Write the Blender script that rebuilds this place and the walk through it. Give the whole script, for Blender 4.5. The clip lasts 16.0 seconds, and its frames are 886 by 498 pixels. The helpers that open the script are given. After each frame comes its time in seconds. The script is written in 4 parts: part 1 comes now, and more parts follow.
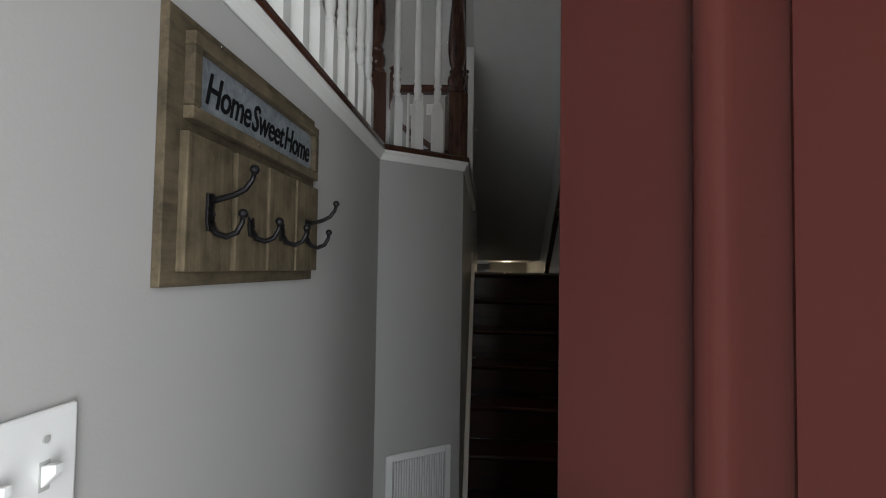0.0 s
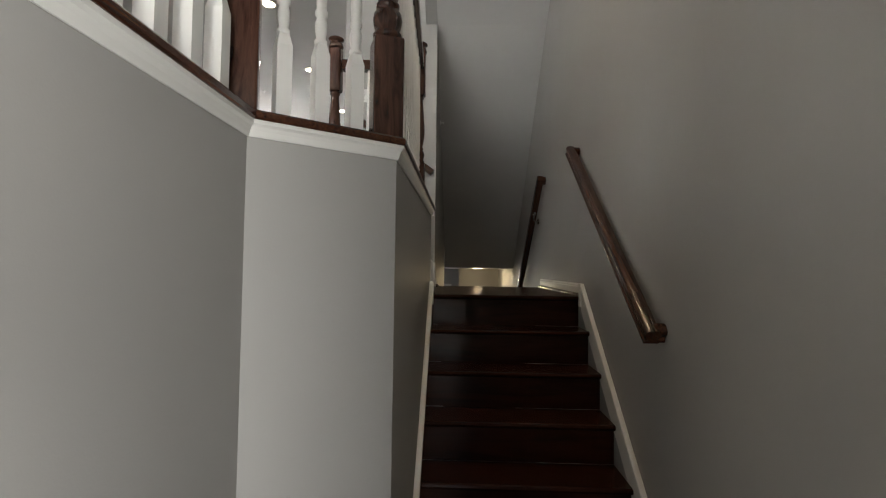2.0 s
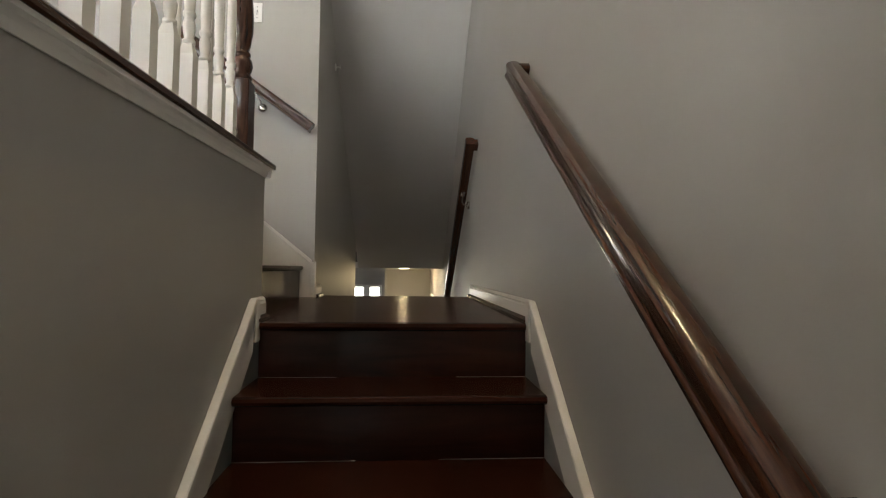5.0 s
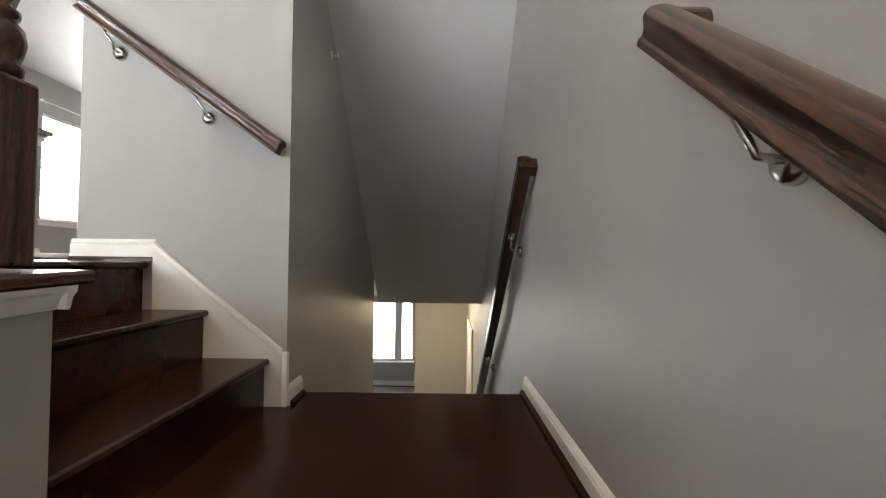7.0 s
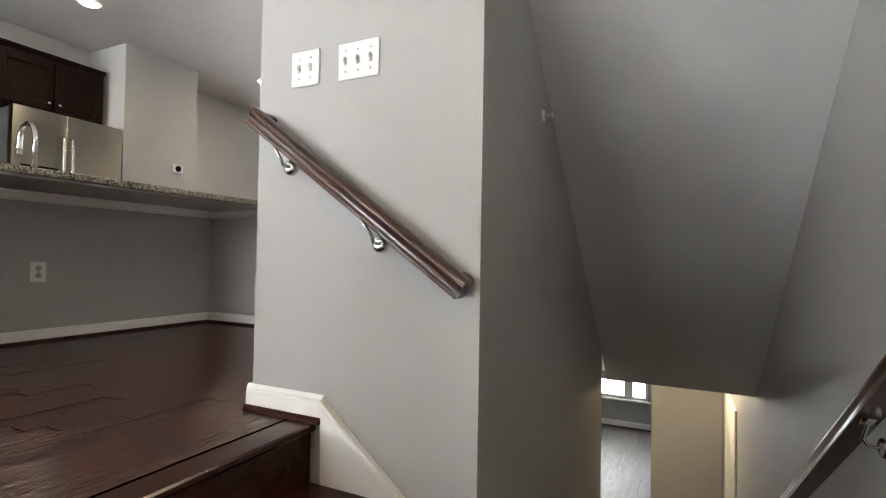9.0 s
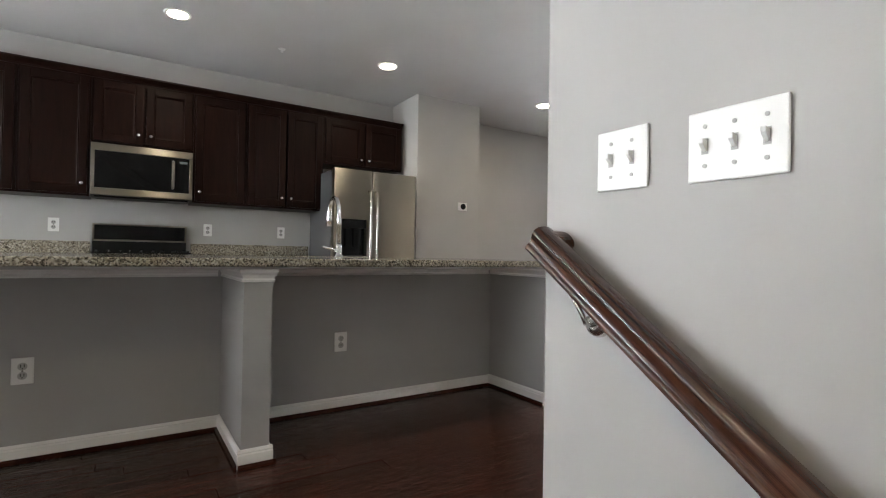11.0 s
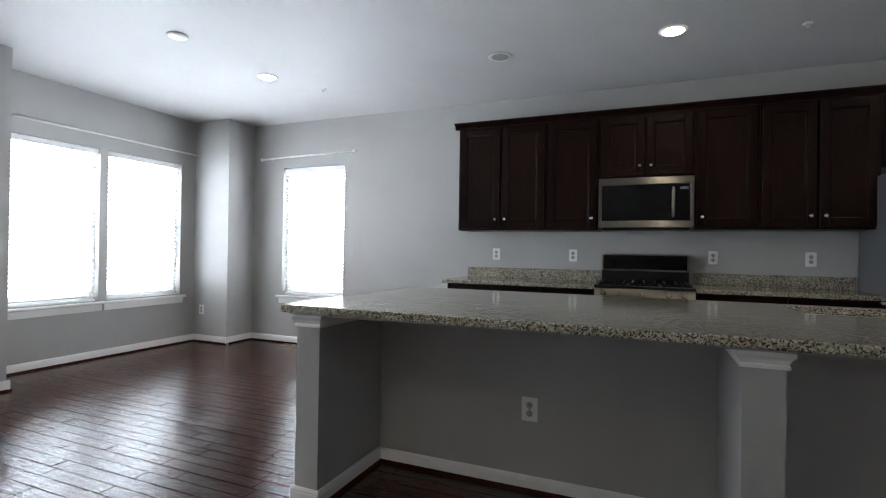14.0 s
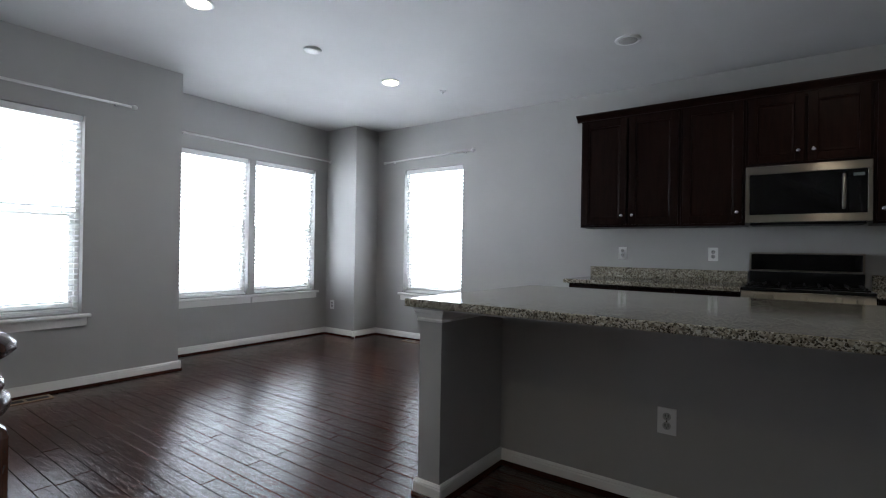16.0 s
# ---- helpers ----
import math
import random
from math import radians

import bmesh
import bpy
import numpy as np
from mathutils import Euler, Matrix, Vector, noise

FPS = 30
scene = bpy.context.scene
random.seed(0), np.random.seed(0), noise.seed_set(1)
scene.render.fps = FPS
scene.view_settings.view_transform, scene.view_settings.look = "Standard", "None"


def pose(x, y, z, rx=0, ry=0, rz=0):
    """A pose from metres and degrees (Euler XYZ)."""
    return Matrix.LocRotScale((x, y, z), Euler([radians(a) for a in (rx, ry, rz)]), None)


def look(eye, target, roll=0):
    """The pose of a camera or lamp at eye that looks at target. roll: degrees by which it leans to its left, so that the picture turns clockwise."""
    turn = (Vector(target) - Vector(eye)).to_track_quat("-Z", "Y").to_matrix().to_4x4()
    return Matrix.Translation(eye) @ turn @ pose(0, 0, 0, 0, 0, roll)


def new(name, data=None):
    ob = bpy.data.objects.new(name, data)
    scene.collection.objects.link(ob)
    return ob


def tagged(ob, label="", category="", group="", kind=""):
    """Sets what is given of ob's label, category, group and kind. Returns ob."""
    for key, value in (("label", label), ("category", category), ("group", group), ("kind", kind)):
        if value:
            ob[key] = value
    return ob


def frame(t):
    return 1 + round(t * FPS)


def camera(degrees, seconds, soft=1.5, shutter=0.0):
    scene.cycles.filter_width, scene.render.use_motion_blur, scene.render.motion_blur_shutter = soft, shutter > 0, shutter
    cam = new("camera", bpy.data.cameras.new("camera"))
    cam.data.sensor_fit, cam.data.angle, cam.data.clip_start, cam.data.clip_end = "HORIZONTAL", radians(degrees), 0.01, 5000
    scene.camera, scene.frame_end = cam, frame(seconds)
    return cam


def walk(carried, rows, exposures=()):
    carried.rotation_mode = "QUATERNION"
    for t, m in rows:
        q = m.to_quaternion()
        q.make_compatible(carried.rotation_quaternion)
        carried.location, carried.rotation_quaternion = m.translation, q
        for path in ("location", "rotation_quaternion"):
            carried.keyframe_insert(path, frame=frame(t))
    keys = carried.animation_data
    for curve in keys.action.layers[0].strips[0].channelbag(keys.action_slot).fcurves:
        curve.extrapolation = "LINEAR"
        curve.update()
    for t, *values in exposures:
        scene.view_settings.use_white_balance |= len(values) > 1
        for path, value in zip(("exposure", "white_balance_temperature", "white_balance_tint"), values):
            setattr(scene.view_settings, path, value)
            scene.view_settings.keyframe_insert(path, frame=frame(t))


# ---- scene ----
cam = camera(84.1, 16.0, soft=1.1)
PATH = [
    (0, (-0.775, -3.645, -0.501), (-0.961, -1.655, -0.425), 0.9),
    (0.5, (-0.744, -3.46, -0.442), (-0.933, -1.471, -0.37), 0.8),
    (1, (-0.748, -3.318, -0.415), (-0.929, -1.327, -0.338), 1.0),
    (1.5, (-0.742, -3.127, -0.407), (-0.9, -1.135, -0.33), 0.8),
    (2, (-0.711, -2.932, -0.391), (-0.789, -0.935, -0.309), 0.75),
    (2.5, (-0.701, -2.726, -0.385), (-0.704, -0.727, -0.305), 0.7),
    (3, (-0.688, -2.568, -0.389), (-0.55, -0.574, -0.309), 0.7),
    (3.5, (-0.673, -2.404, -0.4), (-0.475, -0.414, -0.33), 0.7),
    (4, (-0.578, -2.176, -0.378), (-0.363, -0.189, -0.308), 0.8),
    (4.2, (-0.526, -2.066, -0.375), (-0.323, -0.078, -0.295), 0.8),
    (6.3, (-0.392, -0.89, -0.191), (-0.308, 1.107, -0.131), 0.6),
    (6.5, (-0.393, -0.795, -0.12), (-0.326, 1.204, -0.065), 0.6),
    (7, (-0.358, -0.592, 0.009), (-0.358, 1.408, 0.063), 0.6),
    (7.5, (-0.327, -0.425, 0.125), (-0.459, 1.57, 0.18), 0.8),
    (8, (-0.337, -0.265, 0.265), (-0.68, 1.705, 0.314), 0.9),
    (8.5, (-0.368, -0.097, 0.410), (-0.951, 1.815, 0.456), 1.0),
    (9, (-0.473, 0.061, 0.510), (-1.337, 1.865, 0.553), 1.0),
    (9.5, (-0.598, 0.194, 0.649), (-1.684, 1.873, 0.696), 1.0),
    (10, (-0.692, 0.325, 0.752), (-2.011, 1.828, 0.801), 0.9),
    (10.2, (-0.738, 0.357, 0.800), (-2.141, 1.784, 0.840), 0.95),
    (12.3, (-1.286, 0.65, 1.064), (-3.233, 1.104, 1.089), 1.0),
    (12.5, (-1.312, 0.653, 1.092), (-3.282, 1.0, 1.115), 1.0),
    (13, (-1.345, 0.666, 1.122), (-3.344, 0.678, 1.141), 1.0),
    (13.5, (-1.358, 0.669, 1.142), (-3.312, 0.241, 1.155), 0.9),
    (14, (-1.398, 0.649, 1.145), (-3.244, -0.121, 1.154), 0.9),
    (14.5, (-1.433, 0.619, 1.142), (-3.158, -0.393, 1.149), 0.9),
    (15, (-1.444, 0.602, 1.134), (-3.053, -0.586, 1.144), 0.9),
    (15.5, (-1.436, 0.589, 1.123), (-3.016, -0.636, 1.133), 0.9),
    (16, (-1.435, 0.596, 1.117), (-3.052, -0.581, 1.124), 0.95),
]

# ---- world, sun, exposure ----
EXPOSURES = [
    (0.0, -0.9, 6500, 11), (0.5, -0.45, 6700, 11), (1.0, -0.18, 6800, 11), (1.5, 0.1, 7000, 11), (2.0, 0.42, 7100, 11), (3.0, 0.6, 7300, 10), (4.2, 0.94, 7350, 10), (6.3, 1.6, 7200, 11), (7.0, 1.72, 6850, 11), (8.5, 1.7, 6750, 11), (10.2, 1.52, 6650, 11),
    (12.3, 1.40, 6300, 11), (13.0, 1.28, 6150, 11), (13.5, 1.0, 6050, 10), (14.0, 0.75, 5950, 10), (15.0, 0.30, 5900, 11), (16.0, 0.08, 5900, 11),
]
walk(cam, [(t, look(eye, target, roll)) for t, eye, target, roll in PATH], EXPOSURES)

w = bpy.data.worlds.new("sky")
scene.world = w
w.use_nodes = True
wn = w.node_tree.nodes
sky = wn.new("ShaderNodeTexSky")
sky.sky_type, sky.sun_disc, sky.sun_elevation, sky.sun_rotation = "NISHITA", False, radians(58), radians(200)
w.node_tree.links.new(sky.outputs[0], wn["Background"].inputs[0])
wn["Background"].inputs[1].default_value = 0.12


def lamp(name, kind, power, m, colour=(1, 1, 1), **more):
    data = bpy.data.lights.new(name, kind)
    data.energy, data.color = power, colour
    for k, v in more.items():
        if k == "size":
            data.shape, data.size, data.size_y = "RECTANGLE", v[0], v[1]
        elif k == "radius":
            data.shadow_soft_size = v
        elif k == "cone":
            data.spot_size, data.spot_blend = radians(v), 0.8
        elif k == "angle":
            data.angle = radians(v)
    ob = new(name, data)
    ob.matrix_world = m
    return ob


lamp("sun", "SUN", 1.0, pose(0, 0, 20, 32, 0, 200), (1, 0.95, 0.88), angle=12)

# ---- plan, in metres ----
XK = -6.2        # kitchen side wall
YF, YR, YB = -3.95, -4.5, 10.9   # front wall, recessed front wall, back wall
XJ = -3.63       # jog between the two front walls
ZC = 2.68        # ceiling
ZL, ZF, ZB = -0.54, -1.80, -2.88  # landing, foyer, lower floor
XS = -0.905      # stair side of the half wall at its far end
XA, YA = -0.880, -1.704   # corner where the half wall meets the angled face
XH, XH2, YH = -0.948, -1.758, 1.285   # the wall that carries the short handrail
XW, YW = -1.170, -1.918   # foyer side wall and its corner


# ---- building tools ----
def bm_box(bm, a, b):
    c = [(a[i] + b[i]) / 2 for i in range(3)]
    d = [abs(b[i] - a[i]) for i in range(3)]
    return bmesh.ops.create_cube(bm, size=1, matrix=Matrix.Translation(c) @ Matrix.Diagonal((*d, 1)))


def boxes(*pairs, bev=0.0, seg=1):
    bm = bmesh.new()
    for a, b in pairs:
        bm_box(bm, a, b)
    if bev:
        bmesh.ops.bevel(bm, geom=bm.edges[:], offset=bev, segments=seg, affect="EDGES", profile=0.5)
    return bm


def prism(pts, lo, hi, axis="y", bev=0.0):
    """A polygon swept along an axis. pts are (x, z) for y, (y, z) for x, (x, y) for z."""
    bm = bmesh.new()
    put = {"y": lambda p, h: (p[0], h, p[1]), "x": lambda p, h: (h, p[0], p[1]), "z": lambda p, h: (p[0], p[1], h)}[axis]
    lower, upper = [bm.verts.new(put(p, lo)) for p in pts], [bm.verts.new(put(p, hi)) for p in pts]
    bm.faces.new(lower), bm.faces.new(upper)
    for i in range(len(pts)):
        j = (i + 1) % len(pts)
        bm.faces.new((lower[i], lower[j], upper[j], upper[i]))
    bmesh.ops.recalc_face_normals(bm, faces=bm.faces[:])
    if bev:
        bmesh.ops.bevel(bm, geom=bm.edges[:], offset=bev, segments=1, affect="EDGES", profile=0.5)
    return bm


def lathe(profile, n=20, bm=None, at=(0, 0, 0), smooth=True):
    bm = bm or bmesh.new()
    rings = []
    for r, z in profile:
        rings.append([bm.verts.new((at[0] + max(r, 1e-4) * math.cos(2 * math.pi * k / n), at[1] + max(r, 1e-4) * math.sin(2 * math.pi * k / n), at[2] + z)) for k in range(n)])
    made = []
    for a, b in zip(rings, rings[1:]):
        made += [bm.faces.new((a[k], a[(k + 1) % n], b[(k + 1) % n], b[k])) for k in range(n)]
    made += [bm.faces.new(rings[0][::-1]), bm.faces.new(rings[-1])]
    for fc in made[:-2]:
        fc.smooth = smooth
    return bm


def tube(points, r, n=10, bm=None):
    """A round bar through the points; r: one radius or one for each point."""
    bm = bm or bmesh.new()
    pts = [Vector(p) for p in points]
    rs = r if isinstance(r, (list, tuple)) else [r] * len(pts)
    side, rings = None, []
    for i, p in enumerate(pts):
        d = (pts[min(i + 1, len(pts) - 1)] - pts[max(i - 1, 0)]).normalized()
        side = (side - d * side.dot(d)).normalized() if side else d.orthogonal().normalized()
        up = d.cross(side)
        rings.append([bm.verts.new(p + rs[i] * (math.cos(2 * math.pi * k / n) * side + math.sin(2 * math.pi * k / n) * up)) for k in range(n)])
    for a, b in zip(rings, rings[1:]):
        for k in range(n):
            bm.faces.new((a[k], a[(k + 1) % n], b[(k + 1) % n], b[k])).smooth = True
    bm.faces.new(rings[0][::-1]), bm.faces.new(rings[-1])
    bmesh.ops.recalc_face_normals(bm, faces=bm.faces[:])
    return bm


def bar(profile, p, q, bm=None):
    """A rail of constant section between two points; profile in (sideways, up)."""
    bm = bm or bmesh.new()
    p, q = Vector(p), Vector(q)
    d = (q - p).normalized()
    side = d.cross(Vector((0, 0, 1))).normalized()
    up = side.cross(d)
    a, b = [[bm.verts.new(o + side * s + up * u) for s, u in profile] for o in (p, q)]
    for i in range(len(profile)):
        j = (i + 1) % len(profile)
        bm.faces.new((a[i], a[j], b[j], b[i])).smooth = True
    bm.faces.new(a[::-1]), bm.faces.new(b)
    bmesh.ops.recalc_face_normals(bm, faces=bm.faces[:])
    crease(bm)
    return bm


def crease(bm, degrees=38):
    for e in bm.edges:
        if len(e.link_faces) == 2:
            e.smooth = e.calc_face_angle(0) < radians(degrees)


def mesh_of(name, bm, material):
    me = bpy.data.meshes.new(name)
    bm.to_mesh(me)
    bm.free()
    me.materials.append(material)
    return me


def part(name, bm, material, parent, label=""):
    ob = new(name, bm if isinstance(bm, bpy.types.Mesh) else mesh_of(name, bm, material))
    ob.parent = parent
    if parent.type == "EMPTY":
        ob.matrix_parent_inverse = Matrix.Translation(parent.location).inverted()
    return tagged(ob, label)


def thing(name, label, category, at=(0, 0, 0), group="", kind=""):
    ob = new(name)
    ob.empty_display_size, ob.location = 0.1, at
    return tagged(ob, label, category, group, kind)


def solid(name, bm, material, label, category="", kind="structure"):
    return tagged(new(name, mesh_of(name, bm, material)), label, category or name.split("_")[0], "", kind)


def leaning(bm):
    """Turns what was built along the plane x = XS onto the line of the half wall, which is not quite square to the rooms."""
    for v in bm.verts:
        if v.co.x > -1.0:
            v.co.x += (XA - XS) * (0.10 - v.co.y) / (0.10 - YA)
    return bm


def holed(axis, plane, thick, u0, u1, z0, z1, holes):
    """A wall in the plane axis=plane, with thickness thick (signed), with rectangular holes (u0, u1, z0, z1)."""
    us = sorted({u0, u1, *[h[0] for h in holes], *[h[1] for h in holes]})
    zs = sorted({z0, z1, *[h[2] for h in holes], *[h[3] for h in holes]})
    bm = bmesh.new()
    for a, b in zip(us, us[1:]):
        for c, d in zip(zs, zs[1:]):
            if any(h[0] <= (a + b) / 2 <= h[1] and h[2] <= (c + d) / 2 <= h[3] for h in holes):
                continue
            lo, hi = ((plane, a, c), (plane + thick, b, d)) if axis == "x" else ((a, plane, c), (b, plane + thick, d))
            bm_box(bm, lo, hi)
    bmesh.ops.remove_doubles(bm, verts=bm.verts[:], dist=1e-5)
    bm.verts.index_update()
    seen = {}
    for fc in bm.faces:
        seen.setdefault(frozenset(v.index for v in fc.verts), []).append(fc)
    bmesh.ops.delete(bm, geom=[fc for g in seen.values() if len(g) > 1 for fc in g], context="FACES_ONLY")
    bmesh.ops.recalc_face_normals(bm, faces=bm.faces[:])
    return bm


# ---- materials ----
def material(name, colour, rough=0.5, metal=0.0, spec=0.5):
    m = bpy.data.materials.new(name)
    m.use_nodes = True
    b = m.node_tree.nodes["Principled BSDF"]
    b.inputs["Base Color"].default_value = (*colour, 1)
    b.inputs["Roughness"].default_value, b.inputs["Metallic"].default_value = rough, metal
    b.inputs["Specular IOR Level"].default_value = spec
    return m


def node(m, kind, **values):
    n = m.node_tree.nodes.new(kind)
    for k, v in values.items():
        n.inputs[k].default_value = v
    return n


def wire(m, a, b):
    m.node_tree.links.new(a, b)


def coords(m, scale=(1, 1, 1)):
    c, s = node(m, "ShaderNodeTexCoord"), node(m, "ShaderNodeMapping", Scale=scale)
    wire(m, c.outputs["Object"], s.inputs["Vector"])
    return s.outputs[0]


def ramp(m, source, *stops):
    r = node(m, "ShaderNodeValToRGB")
    r.color_ramp.elements[0].position, r.color_ramp.elements[1].position = stops[0][0], stops[-1][0]
    for pos, _ in stops[1:-1]:
        r.color_ramp.elements.new(pos)
    for e, (_, c) in zip(r.color_ramp.elements, stops):
        e.color = (*c, 1) if isinstance(c, tuple) else (c, c, c, 1)
    wire(m, source, r.inputs[0])
    return r.outputs[0]


def bsdf(m):
    return m.node_tree.nodes["Principled BSDF"]


def relief(m, height, strength, distance=0.002):
    b = node(m, "ShaderNodeBump", Strength=strength, Distance=distance)
    wire(m, height, b.inputs["Height"])
    wire(m, b.outputs[0], bsdf(m).inputs["Normal"])


def painted(name, colour, rough=0.55, fine=220.0, mottled=0.03, bump=0.12):
    """Rolled wall paint: faint blotches and an orange-peel relief."""
    m = material(name, colour, rough, 0, 0.3)
    v = coords(m)
    big = node(m, "ShaderNodeTexNoise", Scale=1.7, Detail=3.0)
    wire(m, v, big.inputs["Vector"])
    col = ramp(m, big.outputs[0], (0.3, tuple(c * (1 - mottled) for c in colour)), (0.7, tuple(c * (1 + mottled) for c in colour)))
    wire(m, col, bsdf(m).inputs["Base Color"])
    small = node(m, "ShaderNodeTexNoise", Scale=fine, Detail=2.0)
    wire(m, v, small.inputs["Vector"])
    relief(m, small.outputs[0], bump, 0.0015)
    return m


def timber(name, dark, light, rough=0.3, along=(1.5, 22, 22), per_object=0.25, bump=0.15, coat=0.0, spec=0.35, stain=0.0):
    """Wood with long grain and pores; the grain runs along the axis with the small scale."""
    m = material(name, dark, rough, 0, spec)
    v = coords(m, along)
    info = node(m, "ShaderNodeObjectInfo")
    shift = node(m, "ShaderNodeVectorMath")
    shift.operation = "ADD"
    far = node(m, "ShaderNodeVectorMath")
    far.operation = "SCALE"
    far.inputs[3].default_value = 40.0
    wire(m, info.outputs["Random"], far.inputs[0])
    wire(m, v, shift.inputs[0]), wire(m, far.outputs[0], shift.inputs[1])
    wave = node(m, "ShaderNodeTexNoise", Scale=1.6, Detail=6.0, Roughness=0.62, Distortion=1.2)
    wire(m, shift.outputs[0], wave.inputs["Vector"])
    col = ramp(m, wave.outputs[0], (0.32, dark), (0.5, tuple((a + b) / 2 for a, b in zip(dark, light))), (0.72, light))
    tone = node(m, "ShaderNodeMapRange")
    tone.inputs["To Min"].default_value, tone.inputs["To Max"].default_value = 1 - per_object, 1 + per_object
    wire(m, info.outputs["Random"], tone.inputs[0])
    mix = node(m, "ShaderNodeVectorMath")
    mix.operation = "SCALE"
    wire(m, col, mix.inputs[0]), wire(m, tone.outputs[0], mix.inputs[3])
    last = mix.outputs[0]
    if stain:
        blot = node(m, "ShaderNodeTexNoise", Scale=16.0, Detail=5.0, Roughness=0.65)
        wire(m, coords(m), blot.inputs["Vector"])
        worn = ramp(m, blot.outputs[0], (0.36, (1 - stain, 1 - stain, 1 - stain * 1.05)), (0.50, (1, 1, 1)), (0.68, (1 + stain, 1 + stain * 0.95, 1 + stain * 0.9)))
        mult = node(m, "ShaderNodeVectorMath")
        mult.operation = "MULTIPLY"
        wire(m, last, mult.inputs[0]), wire(m, worn, mult.inputs[1])
        last = mult.outputs[0]
    wire(m, last, bsdf(m).inputs["Base Color"])
    rr = node(m, "ShaderNodeMapRange")
    rr.inputs["To Min"].default_value, rr.inputs["To Max"].default_value = rough * 0.8, rough * 1.25
    wire(m, wave.outputs[0], rr.inputs[0]), wire(m, rr.outputs[0], bsdf(m).inputs["Roughness"])
    relief(m, wave.outputs[0], min(bump, 1.0), 0.003 * max(bump, 1.0))
    bsdf(m).inputs["Coat Weight"].default_value = coat
    bsdf(m).inputs["Coat Roughness"].default_value = 0.12
    return m


WALL = painted("wall_paint", (0.41, 0.40, 0.385))
CEIL = painted("ceiling_paint", (0.57, 0.56, 0.55), 0.75)
TRIM = painted("trim_paint", (0.80, 0.79, 0.76), 0.32, 60, 0.015, 0.04)
FLOORWOOD = timber("floor_wood", (0.022, 0.0068, 0.0044), (0.070, 0.0205, 0.0115), 0.085, (30, 5.0, 30), 0.35, 1.0, 0.0, 0.42)
STAIRWOOD = timber("stair_wood", (0.024, 0.0072, 0.0043), (0.047, 0.0140, 0.0078), 0.24, (1.0, 8, 8), 0.14, 0.0, 0.0, 0.22)
RAILWOOD = timber("rail_wood", (0.016, 0.0062, 0.0048), (0.105, 0.046, 0.031), 0.24, (24, 24, 3.6), 0.05, 0.05, 0.4)
RAILWOOD_Y = timber("rail_wood_long", (0.018, 0.0068, 0.0045), (0.102, 0.038, 0.021), 0.20, (60, 2.2, 60), 0.05, 0.05, 0.4)
RAILWOOD_X = timber("rail_wood_cross", (0.018, 0.0068, 0.0045), (0.102, 0.038, 0.021), 0.20, (2.2, 60, 60), 0.05, 0.05, 0.4)
CABWOOD = timber("espresso_wood", (0.0066, 0.0026, 0.0018), (0.0150, 0.0058, 0.0040), 0.36, (16, 16, 1.6), 0.10, 0.10, 0.0, 0.08)
PALLET = timber("weathered_wood", (0.068, 0.053, 0.033), (0.128, 0.100, 0.062), 0.75, (40, 40, 3.0), 0.14, 0.3, 0.0, 0.2, 0.35)
PALLET_H = timber("weathered_frame_wood", (0.060, 0.047, 0.030), (0.118, 0.092, 0.058), 0.75, (40, 3.0, 40), 0.14, 0.3, 0.0, 0.2, 0.35)
REDPAINT = painted("red_door_paint", (0.067, 0.0142, 0.0106), 0.38, 160, 0.06, 0.10)
IRON = material("black_iron", (0.012, 0.011, 0.012), 0.42, 0.6)
INK = material("black_lettering", (0.006, 0.006, 0.007), 0.7, 0, 0.1)
CHROME = material("chrome", (0.75, 0.75, 0.76), 0.10, 1.0)
NICKEL = material("brushed_nickel", (0.62, 0.60, 0.57), 0.25, 1.0)
PLASTIC = material("white_plastic", (0.78, 0.78, 0.76), 0.3)
# Near-black colour for the shade inside outlet holes and register openings
SLOT = material("dark_slot", (0.02, 0.02, 0.02), 0.6)
BLACKGLASS = material("black_glass", (0.004, 0.004, 0.004), 0.05, 0, 0.16)
BLACKIRON = material("matt_black", (0.008, 0.008, 0.008), 0.42, 0, 0.15)
# White plastic with recess shade put into its colour: switch slots, screws, receptacles
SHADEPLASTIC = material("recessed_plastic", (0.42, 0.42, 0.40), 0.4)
BLIND = material("blind_vinyl", (0.80, 0.80, 0.79), 0.45)
VENTMETAL = material("vent_metal", (0.33, 0.26, 0.17), 0.4, 0.6)


def steel():
    m = material("stainless_steel", (0.34, 0.31, 0.26), 0.40, 1.0)
    turn = node(m, "ShaderNodeTangent")
    turn.direction_type, turn.axis = "RADIAL", "Z"
    wire(m, turn.outputs[0], bsdf(m).inputs["Tangent"])
    bsdf(m).inputs["Anisotropic"].default_value = 1.0
    bsdf(m).inputs["Anisotropic Rotation"].default_value = 0.25
    v = coords(m, (4, 4, 500))
    n = node(m, "ShaderNodeTexNoise", Scale=1.0, Detail=3.0)
    wire(m, v, n.inputs["Vector"])
    relief(m, n.outputs[0], 0.02, 0.0004)
    return m


STEEL = steel()


